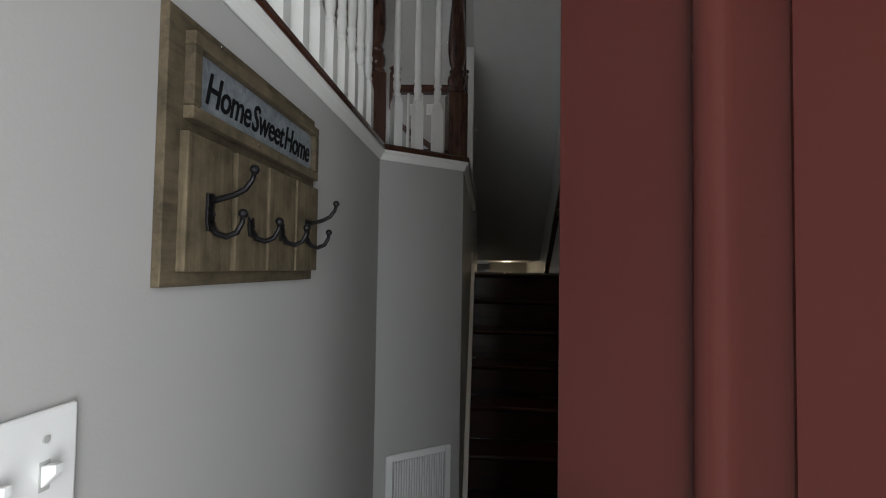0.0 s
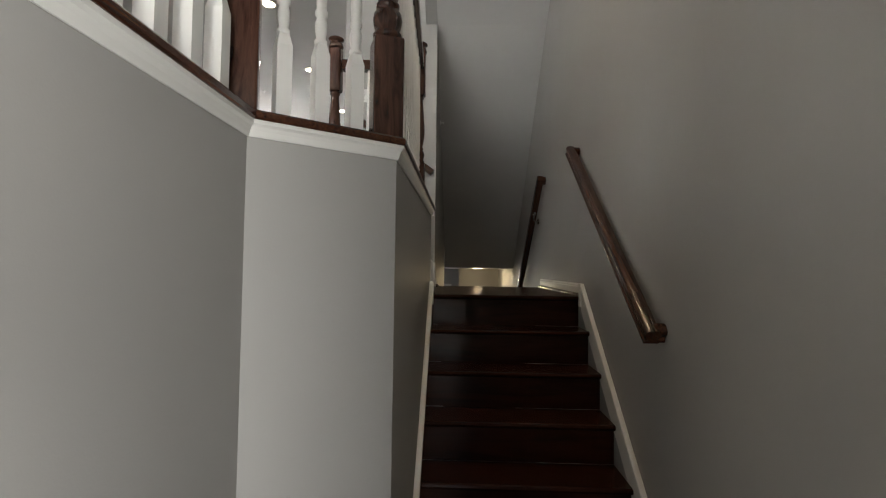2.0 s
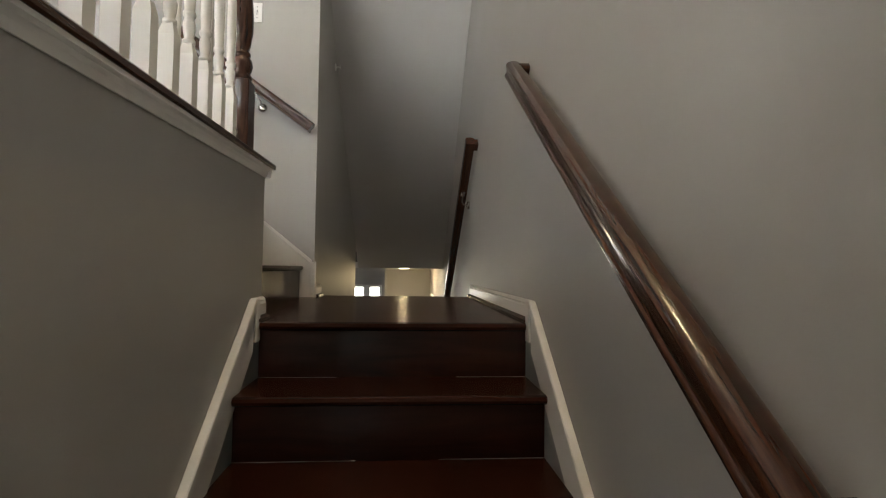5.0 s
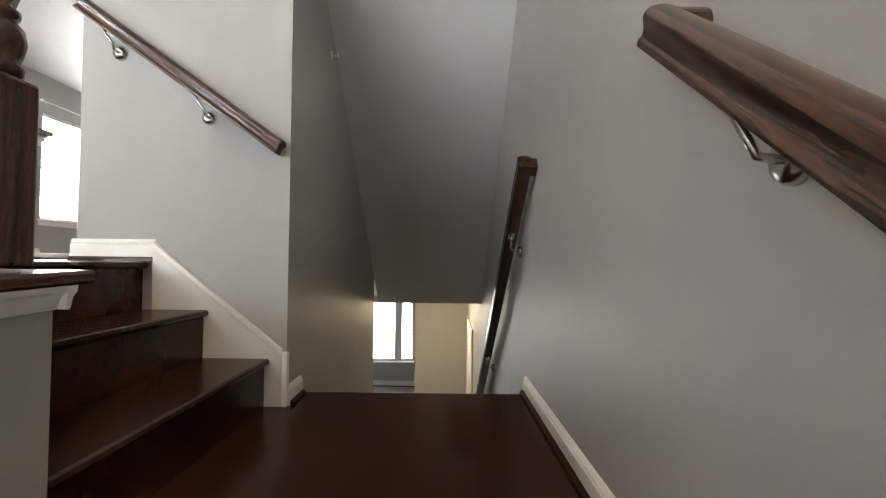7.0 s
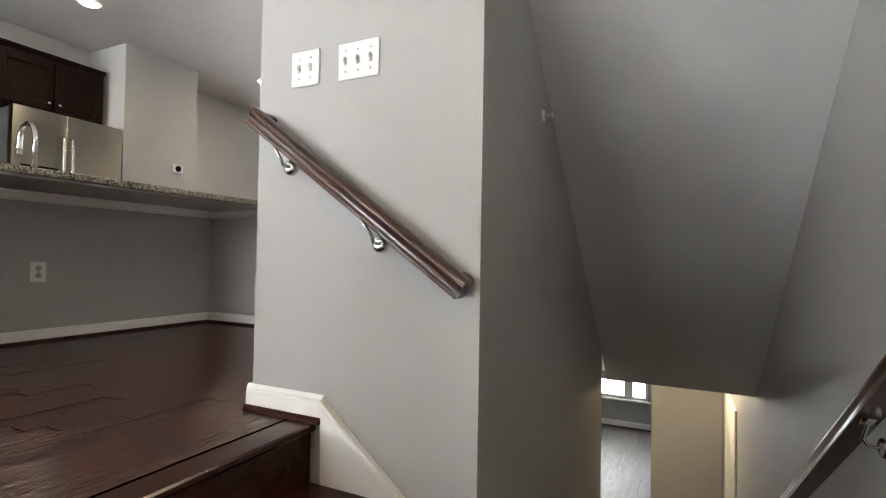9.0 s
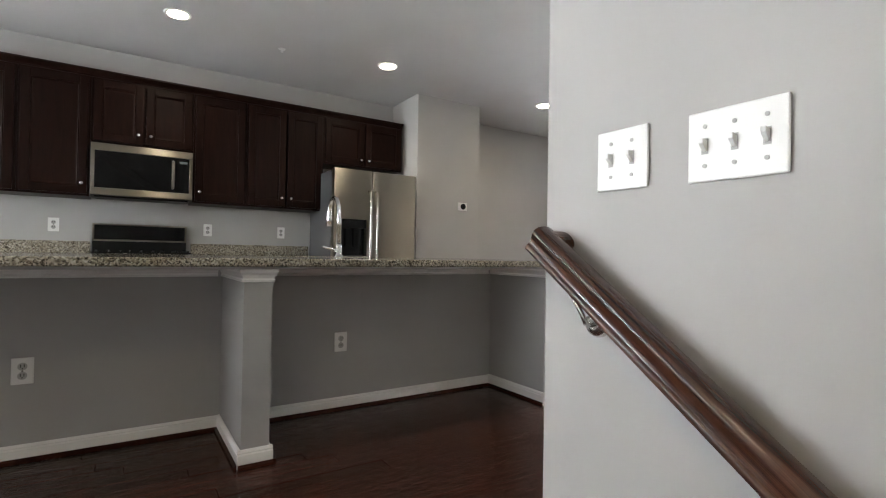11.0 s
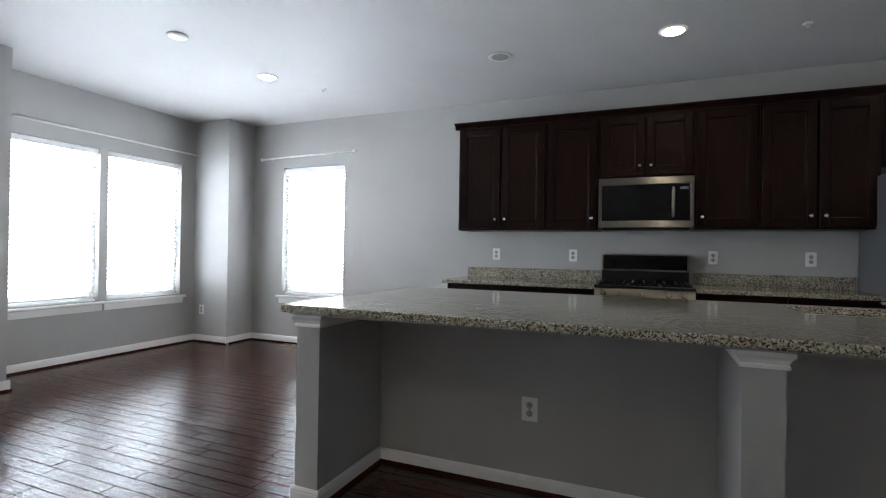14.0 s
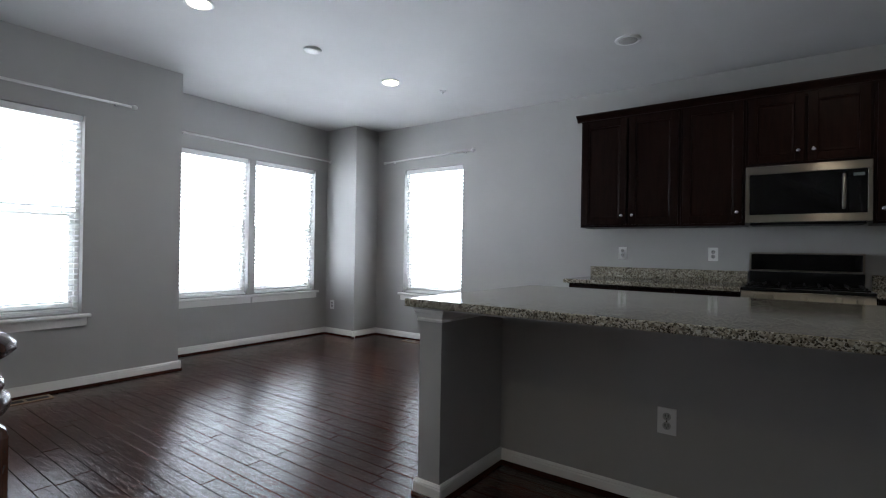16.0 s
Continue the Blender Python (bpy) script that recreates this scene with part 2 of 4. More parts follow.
def granite():
    m = material("speckled_granite", (0.4, 0.38, 0.34), 0.10)
    v = coords(m)
    big = node(m, "ShaderNodeTexVoronoi", Scale=150.0)
    spots = node(m, "ShaderNodeTexVoronoi", Scale=230.0)
    cloud = node(m, "ShaderNodeTexNoise", Scale=9.0, Detail=4.0)
    for n in (big, spots, cloud):
        wire(m, v, n.inputs["Vector"])
    base = ramp(m, big.outputs["Color"], (0.08, (0.09, 0.078, 0.06)), (0.34, (0.265, 0.235, 0.172)), (0.62, (0.43, 0.395, 0.312)), (0.95, (0.60, 0.57, 0.49)))
    dark = ramp(m, spots.outputs["Color"], (0.26, (0.04, 0.036, 0.032)), (0.32, (1, 1, 1)))
    tint = ramp(m, cloud.outputs[0], (0.35, (0.78, 0.75, 0.70)), (0.65, (1, 1, 1)))
    last = base
    for other in (dark, tint):
        mx = node(m, "ShaderNodeMix")
        mx.data_type, mx.blend_type = "RGBA", "MULTIPLY"
        mx.inputs[0].default_value = 0.85
        wire(m, last, mx.inputs[6]), wire(m, other, mx.inputs[7])
        last = mx.outputs[2]
    wire(m, last, bsdf(m).inputs["Base Color"])
    return m


GRANITE = granite()


def galvanised():
    m = material("galvanised_sheet", (0.34, 0.37, 0.40), 0.42, 0.55)
    v = coords(m)
    n = node(m, "ShaderNodeTexVoronoi", Scale=110.0)
    k = node(m, "ShaderNodeTexNoise", Scale=30.0, Detail=4.0)
    wire(m, v, n.inputs["Vector"]), wire(m, v, k.inputs["Vector"])
    mx = node(m, "ShaderNodeMix")
    mx.data_type, mx.blend_type = "RGBA", "MULTIPLY"
    mx.inputs[0].default_value = 1.0
    wire(m, ramp(m, n.outputs["Color"], (0.0, (0.27, 0.30, 0.33)), (1.0, (0.45, 0.48, 0.50))), mx.inputs[6])
    wire(m, ramp(m, k.outputs[0], (0.35, (0.75, 0.78, 0.8)), (0.7, (1, 1, 1))), mx.inputs[7])
    wire(m, mx.outputs[2], bsdf(m).inputs["Base Color"])
    return m


GALV = galvanised()


def glass():
    m = material("window_glass", (1, 1, 1), 0.0)
    bsdf(m).inputs["Transmission Weight"].default_value = 1.0
    bsdf(m).inputs["IOR"].default_value = 1.05
    return m


GLASS = glass()


def glow(name, colour, strength):
    m = material(name, colour)
    bsdf(m).inputs["Emission Color"].default_value = (*colour, 1)
    bsdf(m).inputs["Emission Strength"].default_value = strength
    return m


BULB = glow("lit_diffuser", (1.0, 0.88, 0.68), 40.0)
PLANKGREY = timber("grey_plank_vinyl", (0.20, 0.19, 0.18), (0.36, 0.345, 0.33), 0.4, (14, 1.5, 14), 0.25, 0.1)

# ---- daylight at the openings ----
W1, W2A, W2B, W3, W4 = (-2.885, -1.885), (-4.66, -3.80), (-5.60, -4.74), (-3.49, -2.60), (6.50, 7.38)
ZS, ZT = 0.58, 2.13   # windows' lower and upper edge
DAYLIGHT = (0.92, 0.97, 1.0)
for x0, x1, y, power in ((W1[0], W1[1], YF - 0.22, 72), (W2B[0], W2A[1], YR - 0.22, 190)):
    lamp("window_daylight", "AREA", power, pose((x0 + x1) / 2, y, (ZS + ZT) / 2, 90, 0, 0), DAYLIGHT, size=(x1 - x0 + 0.8, ZT - ZS + 0.6))
for y0, y1, power in ((*W3, 115), (*W4, 500)):
    lamp("window_daylight", "AREA", power, pose(XK - 0.22, (y0 + y1) / 2, (ZS + ZT) / 2, 90, 0, -90), DAYLIGHT, size=(y1 - y0 + 0.8, ZT - ZS + 0.6))
lamp("doorway_daylight", "AREA", 78, pose(-0.30, -4.45, -0.70, 90, 0, 24), DAYLIGHT, size=(0.95, 2.0))
lamp("lower_window_daylight", "AREA", 34, pose(-1.85, YB + 0.28, -1.55, 90, 0, 180), DAYLIGHT, size=(1.7, 1.5))

# ---- shell ----
solid("wall_party", boxes(((0, -4.2, -3.05), (0.14, YB, ZC + 0.2))), WALL, "tall warm grey painted drywall along the stairs")
solid("wall_kitchen", holed("x", XK, -0.16, YR - 0.16, YB, -0.4, ZC + 0.2, [(*W3, ZS, ZT), (*W4, ZS, ZT)]), WALL, "warm grey painted drywall behind the kitchen")
solid("wall_front", holed("y", YF, -0.16, XJ, 0.14, -3.05, ZC + 0.2, [(*W1, ZS, ZT), (-1.03, -0.03, ZF, ZF + 2.06)]), WALL, "warm grey front wall with the entrance and a window")
solid("wall_recess", holed("y", YR, -0.16, XK - 0.16, XJ + 0.16, -0.4, ZC + 0.2, [(*W2A, ZS, ZT), (*W2B, ZS, ZT)]), WALL, "warm grey wall of the shallow bay with two windows")
solid("wall_jog", boxes(((XJ, YR + 0.002, -0.4), (XJ + 0.16, YF - 0.161, ZC + 0.2))), WALL, "short grey return wall of the bay")
solid("wall_corner_column", boxes(((XK - 0.01, YR - 0.01, 0), (-5.80, -3.96, ZC + 0.02))), WALL, "square grey drywall column in the room corner")
solid("wall_pantry", boxes(((XK - 0.01, 3.15, 0), (-5.60, 3.985, ZC + 0.02))), WALL, "grey drywall box beside the fridge")
solid("wall_back", holed("y", YB, 0.16, XK - 0.16, 0.14, -3.05, ZC + 0.2, [(-2.7, -1.0, -2.30, -0.80)]), WALL, "grey back wall of the house")
solid("wall_handrail", boxes(((XH2, YH, -3.05), (XH, 3.65, ZC + 0.02))), WALL, "grey drywall block between kitchen and stairwell")
solid("wall_foyer", boxes(((-1.33, YF, -3.05), (XW, YW, -0.083))), WALL, "grey drywall of the foyer under the balustrade")
solid("wall_angled", prism([(XW, YW), (XA, YA), (-1.02, -1.60), (-1.33, -1.84)], -3.05, -0.083, "z"), WALL, "grey angled drywall face under the balustrade")
solid("wall_half", leaning(prism([(YA + 0.001, -3.05), (0.10, -3.05), (0.10, -0.027), (YA + 0.001, -0.083)], -1.03, XS, "x")), WALL, "grey half wall beside the entrance stairs")
solid("ceiling", boxes(((XK - 0.16, YR - 0.16, ZC), (0.14, YB + 0.16, ZC + 0.2))), CEIL, "white painted flat ceiling")
solid("floor_slab", boxes(((XK, YR, -0.30), (-1.51, YB, -0.016)), ((-1.5095, YF, -0.30), (-1.335, -1.6, -0.016)), ((-1.5095, -1.5995, -0.30), (-1.03, 0.09, -0.016))), STAIRWOOD, "dark subfloor under the planks")
solid("floor_foyer", boxes(((XW - 0.02, YF - 0.5, ZF - 0.2), (0, -1.30, ZF))), STAIRWOOD, "dark wood foyer floor")
# sloped soffit of the flight above, with its closed side
solid("ceiling_soffit", prism([(-0.12, ZC - 0.001), (1.285, 1.745), (3.0, 0.37), (3.95, -0.37), (3.95, -0.05), (1.5, 2.3), (1.2, ZC - 0.001)], XH + 0.001, -0.001, "x"), CEIL, "sloping painted soffit over the stairs going down")
solid("wall_soffit_side", prism([(-0.10, ZC - 0.002), (1.284, 1.752), (1.284, ZC - 0.002)], XH - 0.10, XH, "x"), WALL, "triangular grey side of the upper flight")
# lower floor
solid("floor_lower", boxes(((-6.0, 1.3, ZB - 0.2), (0, YB, ZB - 0.012))), PLANKGREY, "grey plank floor of the lower level")
solid("ceiling_lower", boxes(((-6.0, 3.96, -0.37), (0, YB, -0.305))), CEIL, "white ceiling of the lower level")
solid("wall_lower_end", boxes(((-0.76, 6.72, ZB), (0, 6.84, -0.37))), WALL, "grey wall at the foot of the lower stairs")
solid("wall_lower_side", boxes(((-6.0, 3.66, ZB), (-5.9, YB, -0.37))), WALL, "grey side wall of the lower room")
solid("wall_lower_near", boxes(((-6.0, 3.56, ZB), (XH2, 3.66, -0.37))), WALL, "grey near wall of the lower room")
solid("ground", boxes(((-300, -300, -3.4), (300, 300, -3.3))), material("lawn", (0.06, 0.09, 0.03), 0.9), "plain ground around the house")
solid("porch", boxes(((-1.6, -5.6, ZF - 0.35), (0.6, YF - 0.17, ZF - 0.03))), material("concrete", (0.35, 0.34, 0.32), 0.85), "concrete step before the entrance")


def base_run(name, p, q, inward, z=0.0, h=0.085, label="white moulded baseboard"):
    """A baseboard between two floor points, with a shoe moulding in dark wood."""
    p, q, n = Vector((*p, z)), Vector((*q, z)), Vector((*inward, 0))
    d = (q - p).normalized()
    t = thing(name, label, "baseboard", p, "", "structure")
    prof = [(0, 0), (0.014, 0), (0.014, h * 0.72), (0.010, h * 0.80), (0.012, h * 0.86), (0.004, h), (0, h)]
    for nm, pr, mt in (("board", prof, TRIM), ("shoe", [(0.0145, 0), (0.028, 0), (0.0265, 0.010), (0.0145, 0.018)], STAIRWOOD)):
        bm = bmesh.new()
        a, b = [[bm.verts.new(o + n * s + Vector((0, 0, u))) for s, u in pr] for o in (p, q)]
        for i in range(len(pr)):
            j = (i + 1) % len(pr)
            bm.faces.new((a[i], a[j], b[j], b[i]))
        bm.faces.new(a), bm.faces.new(b)
        bmesh.ops.recalc_face_normals(bm, faces=bm.faces[:])
        part(nm, bm, mt, t)
    return t


g = 0.002
base_run("baseboard", (XK + g, YR + 0.55), (XK + g, 3.15), (1, 0))
base_run("baseboard", (XK + g, 3.99), (XK + g, YB), (1, 0))
base_run("baseboard", (XJ, YR + g), (-5.80, YR + g), (0, 1))
base_run("baseboard", (-5.80 + g, YR), (-5.80 + g, -3.93), (1, 0))
base_run("baseboard", (XK, -3.96 + g), (-5.772, -3.96 + g), (0, 1))
base_run("baseboard", (XJ - 0.02, YF + g), (-1.33, YF + g), (0, 1))
base_run("baseboard", (XJ - g, YF + 0.02), (XJ - g, YR), (-1, 0))
base_run("baseboard", (-5.60 + g, 3.14), (-5.60 + g, 3.99), (1, 0))
base_run("baseboard", (XH2 - 0.014, YH - g), (-1.455, YH - g), (0, -1))
base_run("baseboard", (XH2 - g, YH), (XH2 - g, 3.65), (-1, 0))
base_run("baseboard", (-0.002, 0.0), (-0.002, 1.49), (-1, 0), ZL, 0.075)
base_run("baseboard", (XH + g, YH), (XH + g, 1.46), (1, 0), ZL, 0.075)
base_run("baseboard", (XS + g, -0.02), (XS + g, 0.10), (1, 0), ZL, 0.075)
base_run("baseboard", (-2.8, YB - g), (-0.2, YB - g), (0, -1), ZB, 0.13)

# ---- windows with blinds ----


def window(name, m, width, label):
    """Local x along the wall, y to the outside, z up, from the opening's lower left corner inside."""
    h = ZT - ZS
    t = thing(name, label, "window", (0, 0, 0), "", "structure")
    part("window_frame", boxes(((0, 0.07, 0), (0.035, 0.13, h)), ((width - 0.035, 0.07, 0), (width, 0.13, h)), ((0.035, 0.07, h - 0.035), (width - 0.035, 0.13, h)), ((0.035, 0.07, 0), (width - 0.035, 0.13, 0.035)), bev=0.003), TRIM, t)
    part("sash", boxes(((0.036, 0.085, 0.036), (0.066, 0.115, h / 2 + 0.02)), ((width - 0.066, 0.085, 0.036), (width - 0.036, 0.115, h / 2 + 0.02)), ((0.067, 0.085, h / 2 - 0.02), (width - 0.067, 0.115, h / 2 + 0.02)), ((0.067, 0.085, 0.036), (width - 0.067, 0.115, 0.080)), bev=0.002), TRIM, t)
    for lo, hi in ((0.04, h / 2), (h / 2 + 0.001, h - 0.04)):
        pane = part("pane", boxes(((0.05, 0.098, lo), (width - 0.05, 0.102, hi))), GLASS, t)
        pane.visible_shadow = False
    sill = prism([(-0.045, -0.028), (0.07, -0.028), (0.07, -0.002), (-0.045, -0.002), (-0.052, -0.008), (-0.052, -0.022)], -0.05, width + 0.05, "x", 0.0)
    part("window_sill", sill, TRIM, t)
    part("apron", prism([(-0.018, -0.095), (-0.002, -0.095), (-0.002, -0.029), (-0.020, -0.029), (-0.020, -0.045)], -0.03, width + 0.03, "x"), TRIM, t)
    t.matrix_basis = m
    b = thing("window_blind", "white slatted blind lowered with its slats open", "blind", (0, 0, 0), "blinds at the windows")
    part("headrail", boxes(((0.012, 0.012, h - 0.055), (width - 0.012, 0.062, h - 0.003)), bev=0.003), BLIND, b)
    me = mesh_of("slat", boxes(((0.018, -0.024, -0.0015), (width - 0.018, 0.024, 0.0015))), BLIND)
    z = 0.05
    while z < h - 0.07:
        s = part("slat", me, BLIND, b)
        s.matrix_basis = pose(0, 0.037, z, -16 + random.uniform(-1, 1))
        z += 0.043
    part("bottom_rail", boxes(((0.016, 0.016, 0.006), (width - 0.016, 0.058, 0.026)), bev=0.002), BLIND, b)
    for x in (0.14, width - 0.14):
        part("ladder_cord", boxes(((x, 0.0105, 0.02), (x + 0.003, 0.0125, h - 0.05))), BLIND, b)
    b.matrix_basis = m


lab = "white double-hung window with a moulded sill"
window("window_1", pose(W1[1], YF, ZS, 0, 0, 180), W1[1] - W1[0], lab + " in the front wall")
window("window_2", pose(W2A[1], YR, ZS, 0, 0, 180), W2A[1] - W2A[0], lab + " in the bay, beside its twin")
window("window_3", pose(W2B[1], YR, ZS, 0, 0, 180), W2B[1] - W2B[0], lab + " in the bay, nearest the column")
window("window_4", pose(XK, W3[0], ZS, 0, 0, 90), W3[1] - W3[0], lab + " beside the corner column")
window("window_5", pose(XK, W4[0], ZS, 0, 0, 90), W4[1] - W4[0], lab + " past the pantry wall")


def curtain_rod(p, q, n):
    p, q, n = Vector(p), Vector(q), Vector(n)
    t = thing("curtain_rod", "thin white metal curtain rod over a window", "curtain rod", p, "curtain rods")
    part("rod", tube([p + n * 0.055, q + n * 0.055], 0.010, 10), PLASTIC, t)
    d = (q - p).normalized()
    for o in (p + d * 0.10, q - d * 0.10):
        part("bracket", tube([o + n * 0.002, o + n * 0.03, o + n * 0.055], [0.012, 0.006, 0.007], 8), PLASTIC, t)
    for o, s in ((p, -1), (q, 1)):
        part("finial", tube([o + n * 0.055, o + n * 0.055 + d * s * 0.010, o + n * 0.055 + d * s * 0.028, o + n * 0.055 + d * s * 0.045], [0.010, 0.016, 0.021, 0.010], 12), PLASTIC, t)


curtain_rod((-1.75, YF, 2.265), (-3.19, YF, 2.265), (0, 1, 0))
curtain_rod((-3.80, YR, 2.27), (-5.78, YR, 2.265), (0, 1, 0))
curtain_rod((XK, -3.76, 2.24), (XK, -2.46, 2.27), (1, 0, 0))
curtain_rod((XK, 6.44, 2.28), (XK, 7.62, 2.28), (1, 0, 0))

t = thing("window_6", "white double window with slatted blinds on the lower floor", "window", (-1.85, YB, -2.3), "", "structure")
part("window_frame", boxes(((-2.7, YB + 0.05, -2.3), (-2.64, YB + 0.12, -0.8)), ((-1.06, YB + 0.05, -2.3), (-1.0, YB + 0.12, -0.8)), ((-2.639, YB + 0.05, -0.86), (-1.061, YB + 0.12, -0.8)), ((-2.639, YB + 0.05, -2.3), (-1.061, YB + 0.12, -2.25)), ((-1.46, YB + 0.02, -2.249), (-1.30, YB + 0.12, -0.861)), bev=0.004), TRIM, t)
part("window_sill", boxes(((-2.76, YB - 0.06, -2.335), (-0.94, YB + 0.05, -2.302)), bev=0.006), TRIM, t)
for x0, x1 in ((-2.63, -1.47), (-1.29, -1.07)):
    pane = part("pane", boxes(((x0, YB + 0.088, -2.24), (x1, YB + 0.092, -0.87))), GLASS, t)
    pane.visible_shadow = False
b = thing("window_blind", "white slatted blind half open on the lower floor", "blind", (-1.85, YB, -2.25), "blinds at the windows")
for x0, x1 in ((-2.62, -1.48), (-1.29, -1.08)):
    me = mesh_of("slat", boxes(((x0, -0.024, -0.0015), (x1, 0.024, 0.0015))), BLIND)
    for i in range(26):
        part("slat", me, BLIND, b).location = (0, YB + 0.045, -2.22 + 0.05 * i)

# ---- entrance stairs, landing, stairs up and down ----
RUN, RISE = 0.226, 0.18


def tread(p, width, depth, along="x"):
    """A tread with a rounded nosing, at its front upper left corner."""
    prof = [(0.0, -0.026), (-0.010, -0.020), (-0.014, -0.012), (-0.010, -0.003), (0.0, 0), (depth, 0), (depth, -0.026)]
    if along == "x":
        return prism([(p[1] + 0.014 + a, p[2] + b) for a, b in prof], p[0], p[0] + width, "x")
    return prism([(p[0] - 0.014 - a, p[2] + b) for a, b in prof], p[1], p[1] + width, "y")


st = thing("staircase", "dark-stained wooden stairs from the foyer to the landing", "stairs", (-0.45, -1.4, ZF), "", "structure")
SW = -XS - 0.036
for i in range(1, 7):
    part("tread", tread((XS + 0.018, -RUN * i - 0.008, ZL - RISE * i), SW, RUN + 0.012), STAIRWOOD, st)
for i in range(7):
    y = -RUN * i + 0.022
    part("riser", boxes(((XS + 0.018, y, ZL - RISE * (i + 1) + 0.0005), (-0.018, y + 0.018, ZL - RISE * i - 0.027))), STAIRWOOD, st)
land = thing("landing", "dark glossy wooden stair landing", "landing", (-0.45, 0.75, ZL), "", "structure")
bm = prism([(a, ZL + b) for a, b in ((0.0, -0.028), (-0.012, -0.022), (-0.017, -0.013), (-0.012, -0.003), (0.002, 0), (0.166, 0), (0.166, -0.028))], XS + 0.018, -0.002, "x")
part("nosing", bm, STAIRWOOD, land)
part("board", boxes(((-1.03, 0.1662, ZL - 0.02), (-0.002, 1.480, ZL))), STAIRWOOD, land)
part("nosing", prism([(1.4802, ZL - 0.028), (1.492, ZL - 0.022), (1.497, ZL - 0.013), (1.492, ZL - 0.003), (1.4802, ZL)], XH + 0.001, -0.002, "x"), STAIRWOOD, land)
for i in range(3):  # up to the main floor
    x = -1.004 - 0.2325 * i
    z = ZL + RISE * (i + 1)
    part("riser", boxes(((x - 0.038, 0.102, z - RISE + 0.0005), (x - 0.02, YH - 0.022, z - 0.027))), STAIRWOOD, st)
    part("tread", tread((x, 0.102, z), YH - 0.022 - 0.102, 0.255 if i < 2 else 0.10, "y"), STAIRWOOD, st)
down = thing("staircase", "dark wooden stairs going down to the lower floor", "stairs", (-0.45, 3.0, ZB), "", "structure")
for i in range(1, 13):
    y = 1.49 + 0.24 * (i - 1)
    part("riser", boxes(((XH + 0.02, y - 0.03, ZL - RISE * i - 0.002), (-0.02, y - 0.012, ZL - RISE * (i - 1) - 0.027))), STAIRWOOD, down)
    part("tread", boxes(((XH + 0.02, y - 0.012, ZL - RISE * i - 0.028), (-0.02, y + 0.245, ZL - RISE * i)), bev=0.006), STAIRWOOD, down)


def skirt(name, x0, x1):
    """Moulded white board that follows the flight's nosings."""
    t = thing(name, "white moulded skirt board beside the stair treads", "trim", (x0, -0.7, ZL - 0.6), "", "structure")
    s = RISE / RUN
    y1 = -RUN * 6.6
    left = x0 < -0.5
    xa, xb = (x0, x1 + 0.008) if left else (x0 - 0.008, x1)
    for nm, bm in (
            ("board", prism([(-0.045, ZL - 0.086), (y1, ZL + y1 * s - 0.05), (y1, ZL + y1 * s + 0.078), (-0.045, ZL + 0.042)], x0, x1, "x")),
            ("cap_moulding", prism([(-0.044, ZL + 0.0425), (y1, ZL + y1 * s + 0.0785), (y1, ZL + y1 * s + 0.110), (-0.044, ZL + 0.074)], xa, xb, "x", 0.003)),
            ("end_block", boxes(((xa, -0.0435, ZL - 0.06), (xb, 0.0, ZL + 0.0755)), bev=0.003))):
        part(nm, leaning(bm) if left else bm, TRIM, t)


skirt("trim_skirt_wall", -0.018, -0.002)
skirt("trim_skirt_half_wall", XS + 0.002, XS + 0.018)
t = thing("trim_skirt_upper", "white board beside the three upper steps", "trim", (-1.2, YH, ZL), "", "structure")
part("board", prism([(-1.456, -0.001), (-1.456, 0.075), (-0.962, -0.325), (-0.962, ZL + 0.001), (-1.03, ZL + 0.001), (-1.03, ZL + 0.1), (-1.45, -0.3)], YH - 0.020, YH - 0.002, "y"), TRIM, t)
part("cap_moulding", prism([(-1.456, 0.054), (-1.456, 0.076), (-0.960, -0.322), (-0.960, -0.350)], YH - 0.030, YH - 0.0205, "y", 0.003), TRIM, t)
part("end_block", boxes(((-0.9615, YH - 0.028, ZL + 0.001), (XH + 0.012, YH - 0.002, -0.335)), bev=0.004), TRIM, t)

# cap and moulding on the half walls, one mitred run
RUNLINE = [(XW, YF, 0.004), (XW, YW, 0.004), (XA, YA, 0.002), (XS, 0.10, 0.056)]   # the last run rises a little


def along_run(prof, extra_end=0.0):
    """Sweeps (outward, z) along the half walls, mitred at the corners."""
    bm = bmesh.new()
    pts, rise = [Vector(p[:2]) for p in RUNLINE], [p[2] for p in RUNLINE]
    pts[-1] = pts[-1] + Vector((0, extra_end))
    rings = []
    for i, p in enumerate(pts):
        d0 = (pts[i] - pts[max(i - 1, 0)]) if i else (pts[1] - pts[0])
        d1 = (pts[min(i + 1, len(pts) - 1)] - pts[i]) if i < len(pts) - 1 else d0
        n0, n1 = [Vector((d.y, -d.x)).normalized() for d in (d0, d1)]
        m = (n0 + n1).normalized()
        m = m / max(m.dot(n0), 0.3)
        rings.append([bm.verts.new((p.x + m.x * s, p.y + m.y * s, z + rise[i])) for s, z in prof])
    for a, b in zip(rings, rings[1:]):
        for i in range(len(prof)):
            j = (i + 1) % len(prof)
            bm.faces.new((a[i], a[j], b[j], b[i]))
    bm.faces.new(rings[0]), bm.faces.new(rings[-1])
    bmesh.ops.recalc_face_normals(bm, faces=bm.faces[:])
    return bm


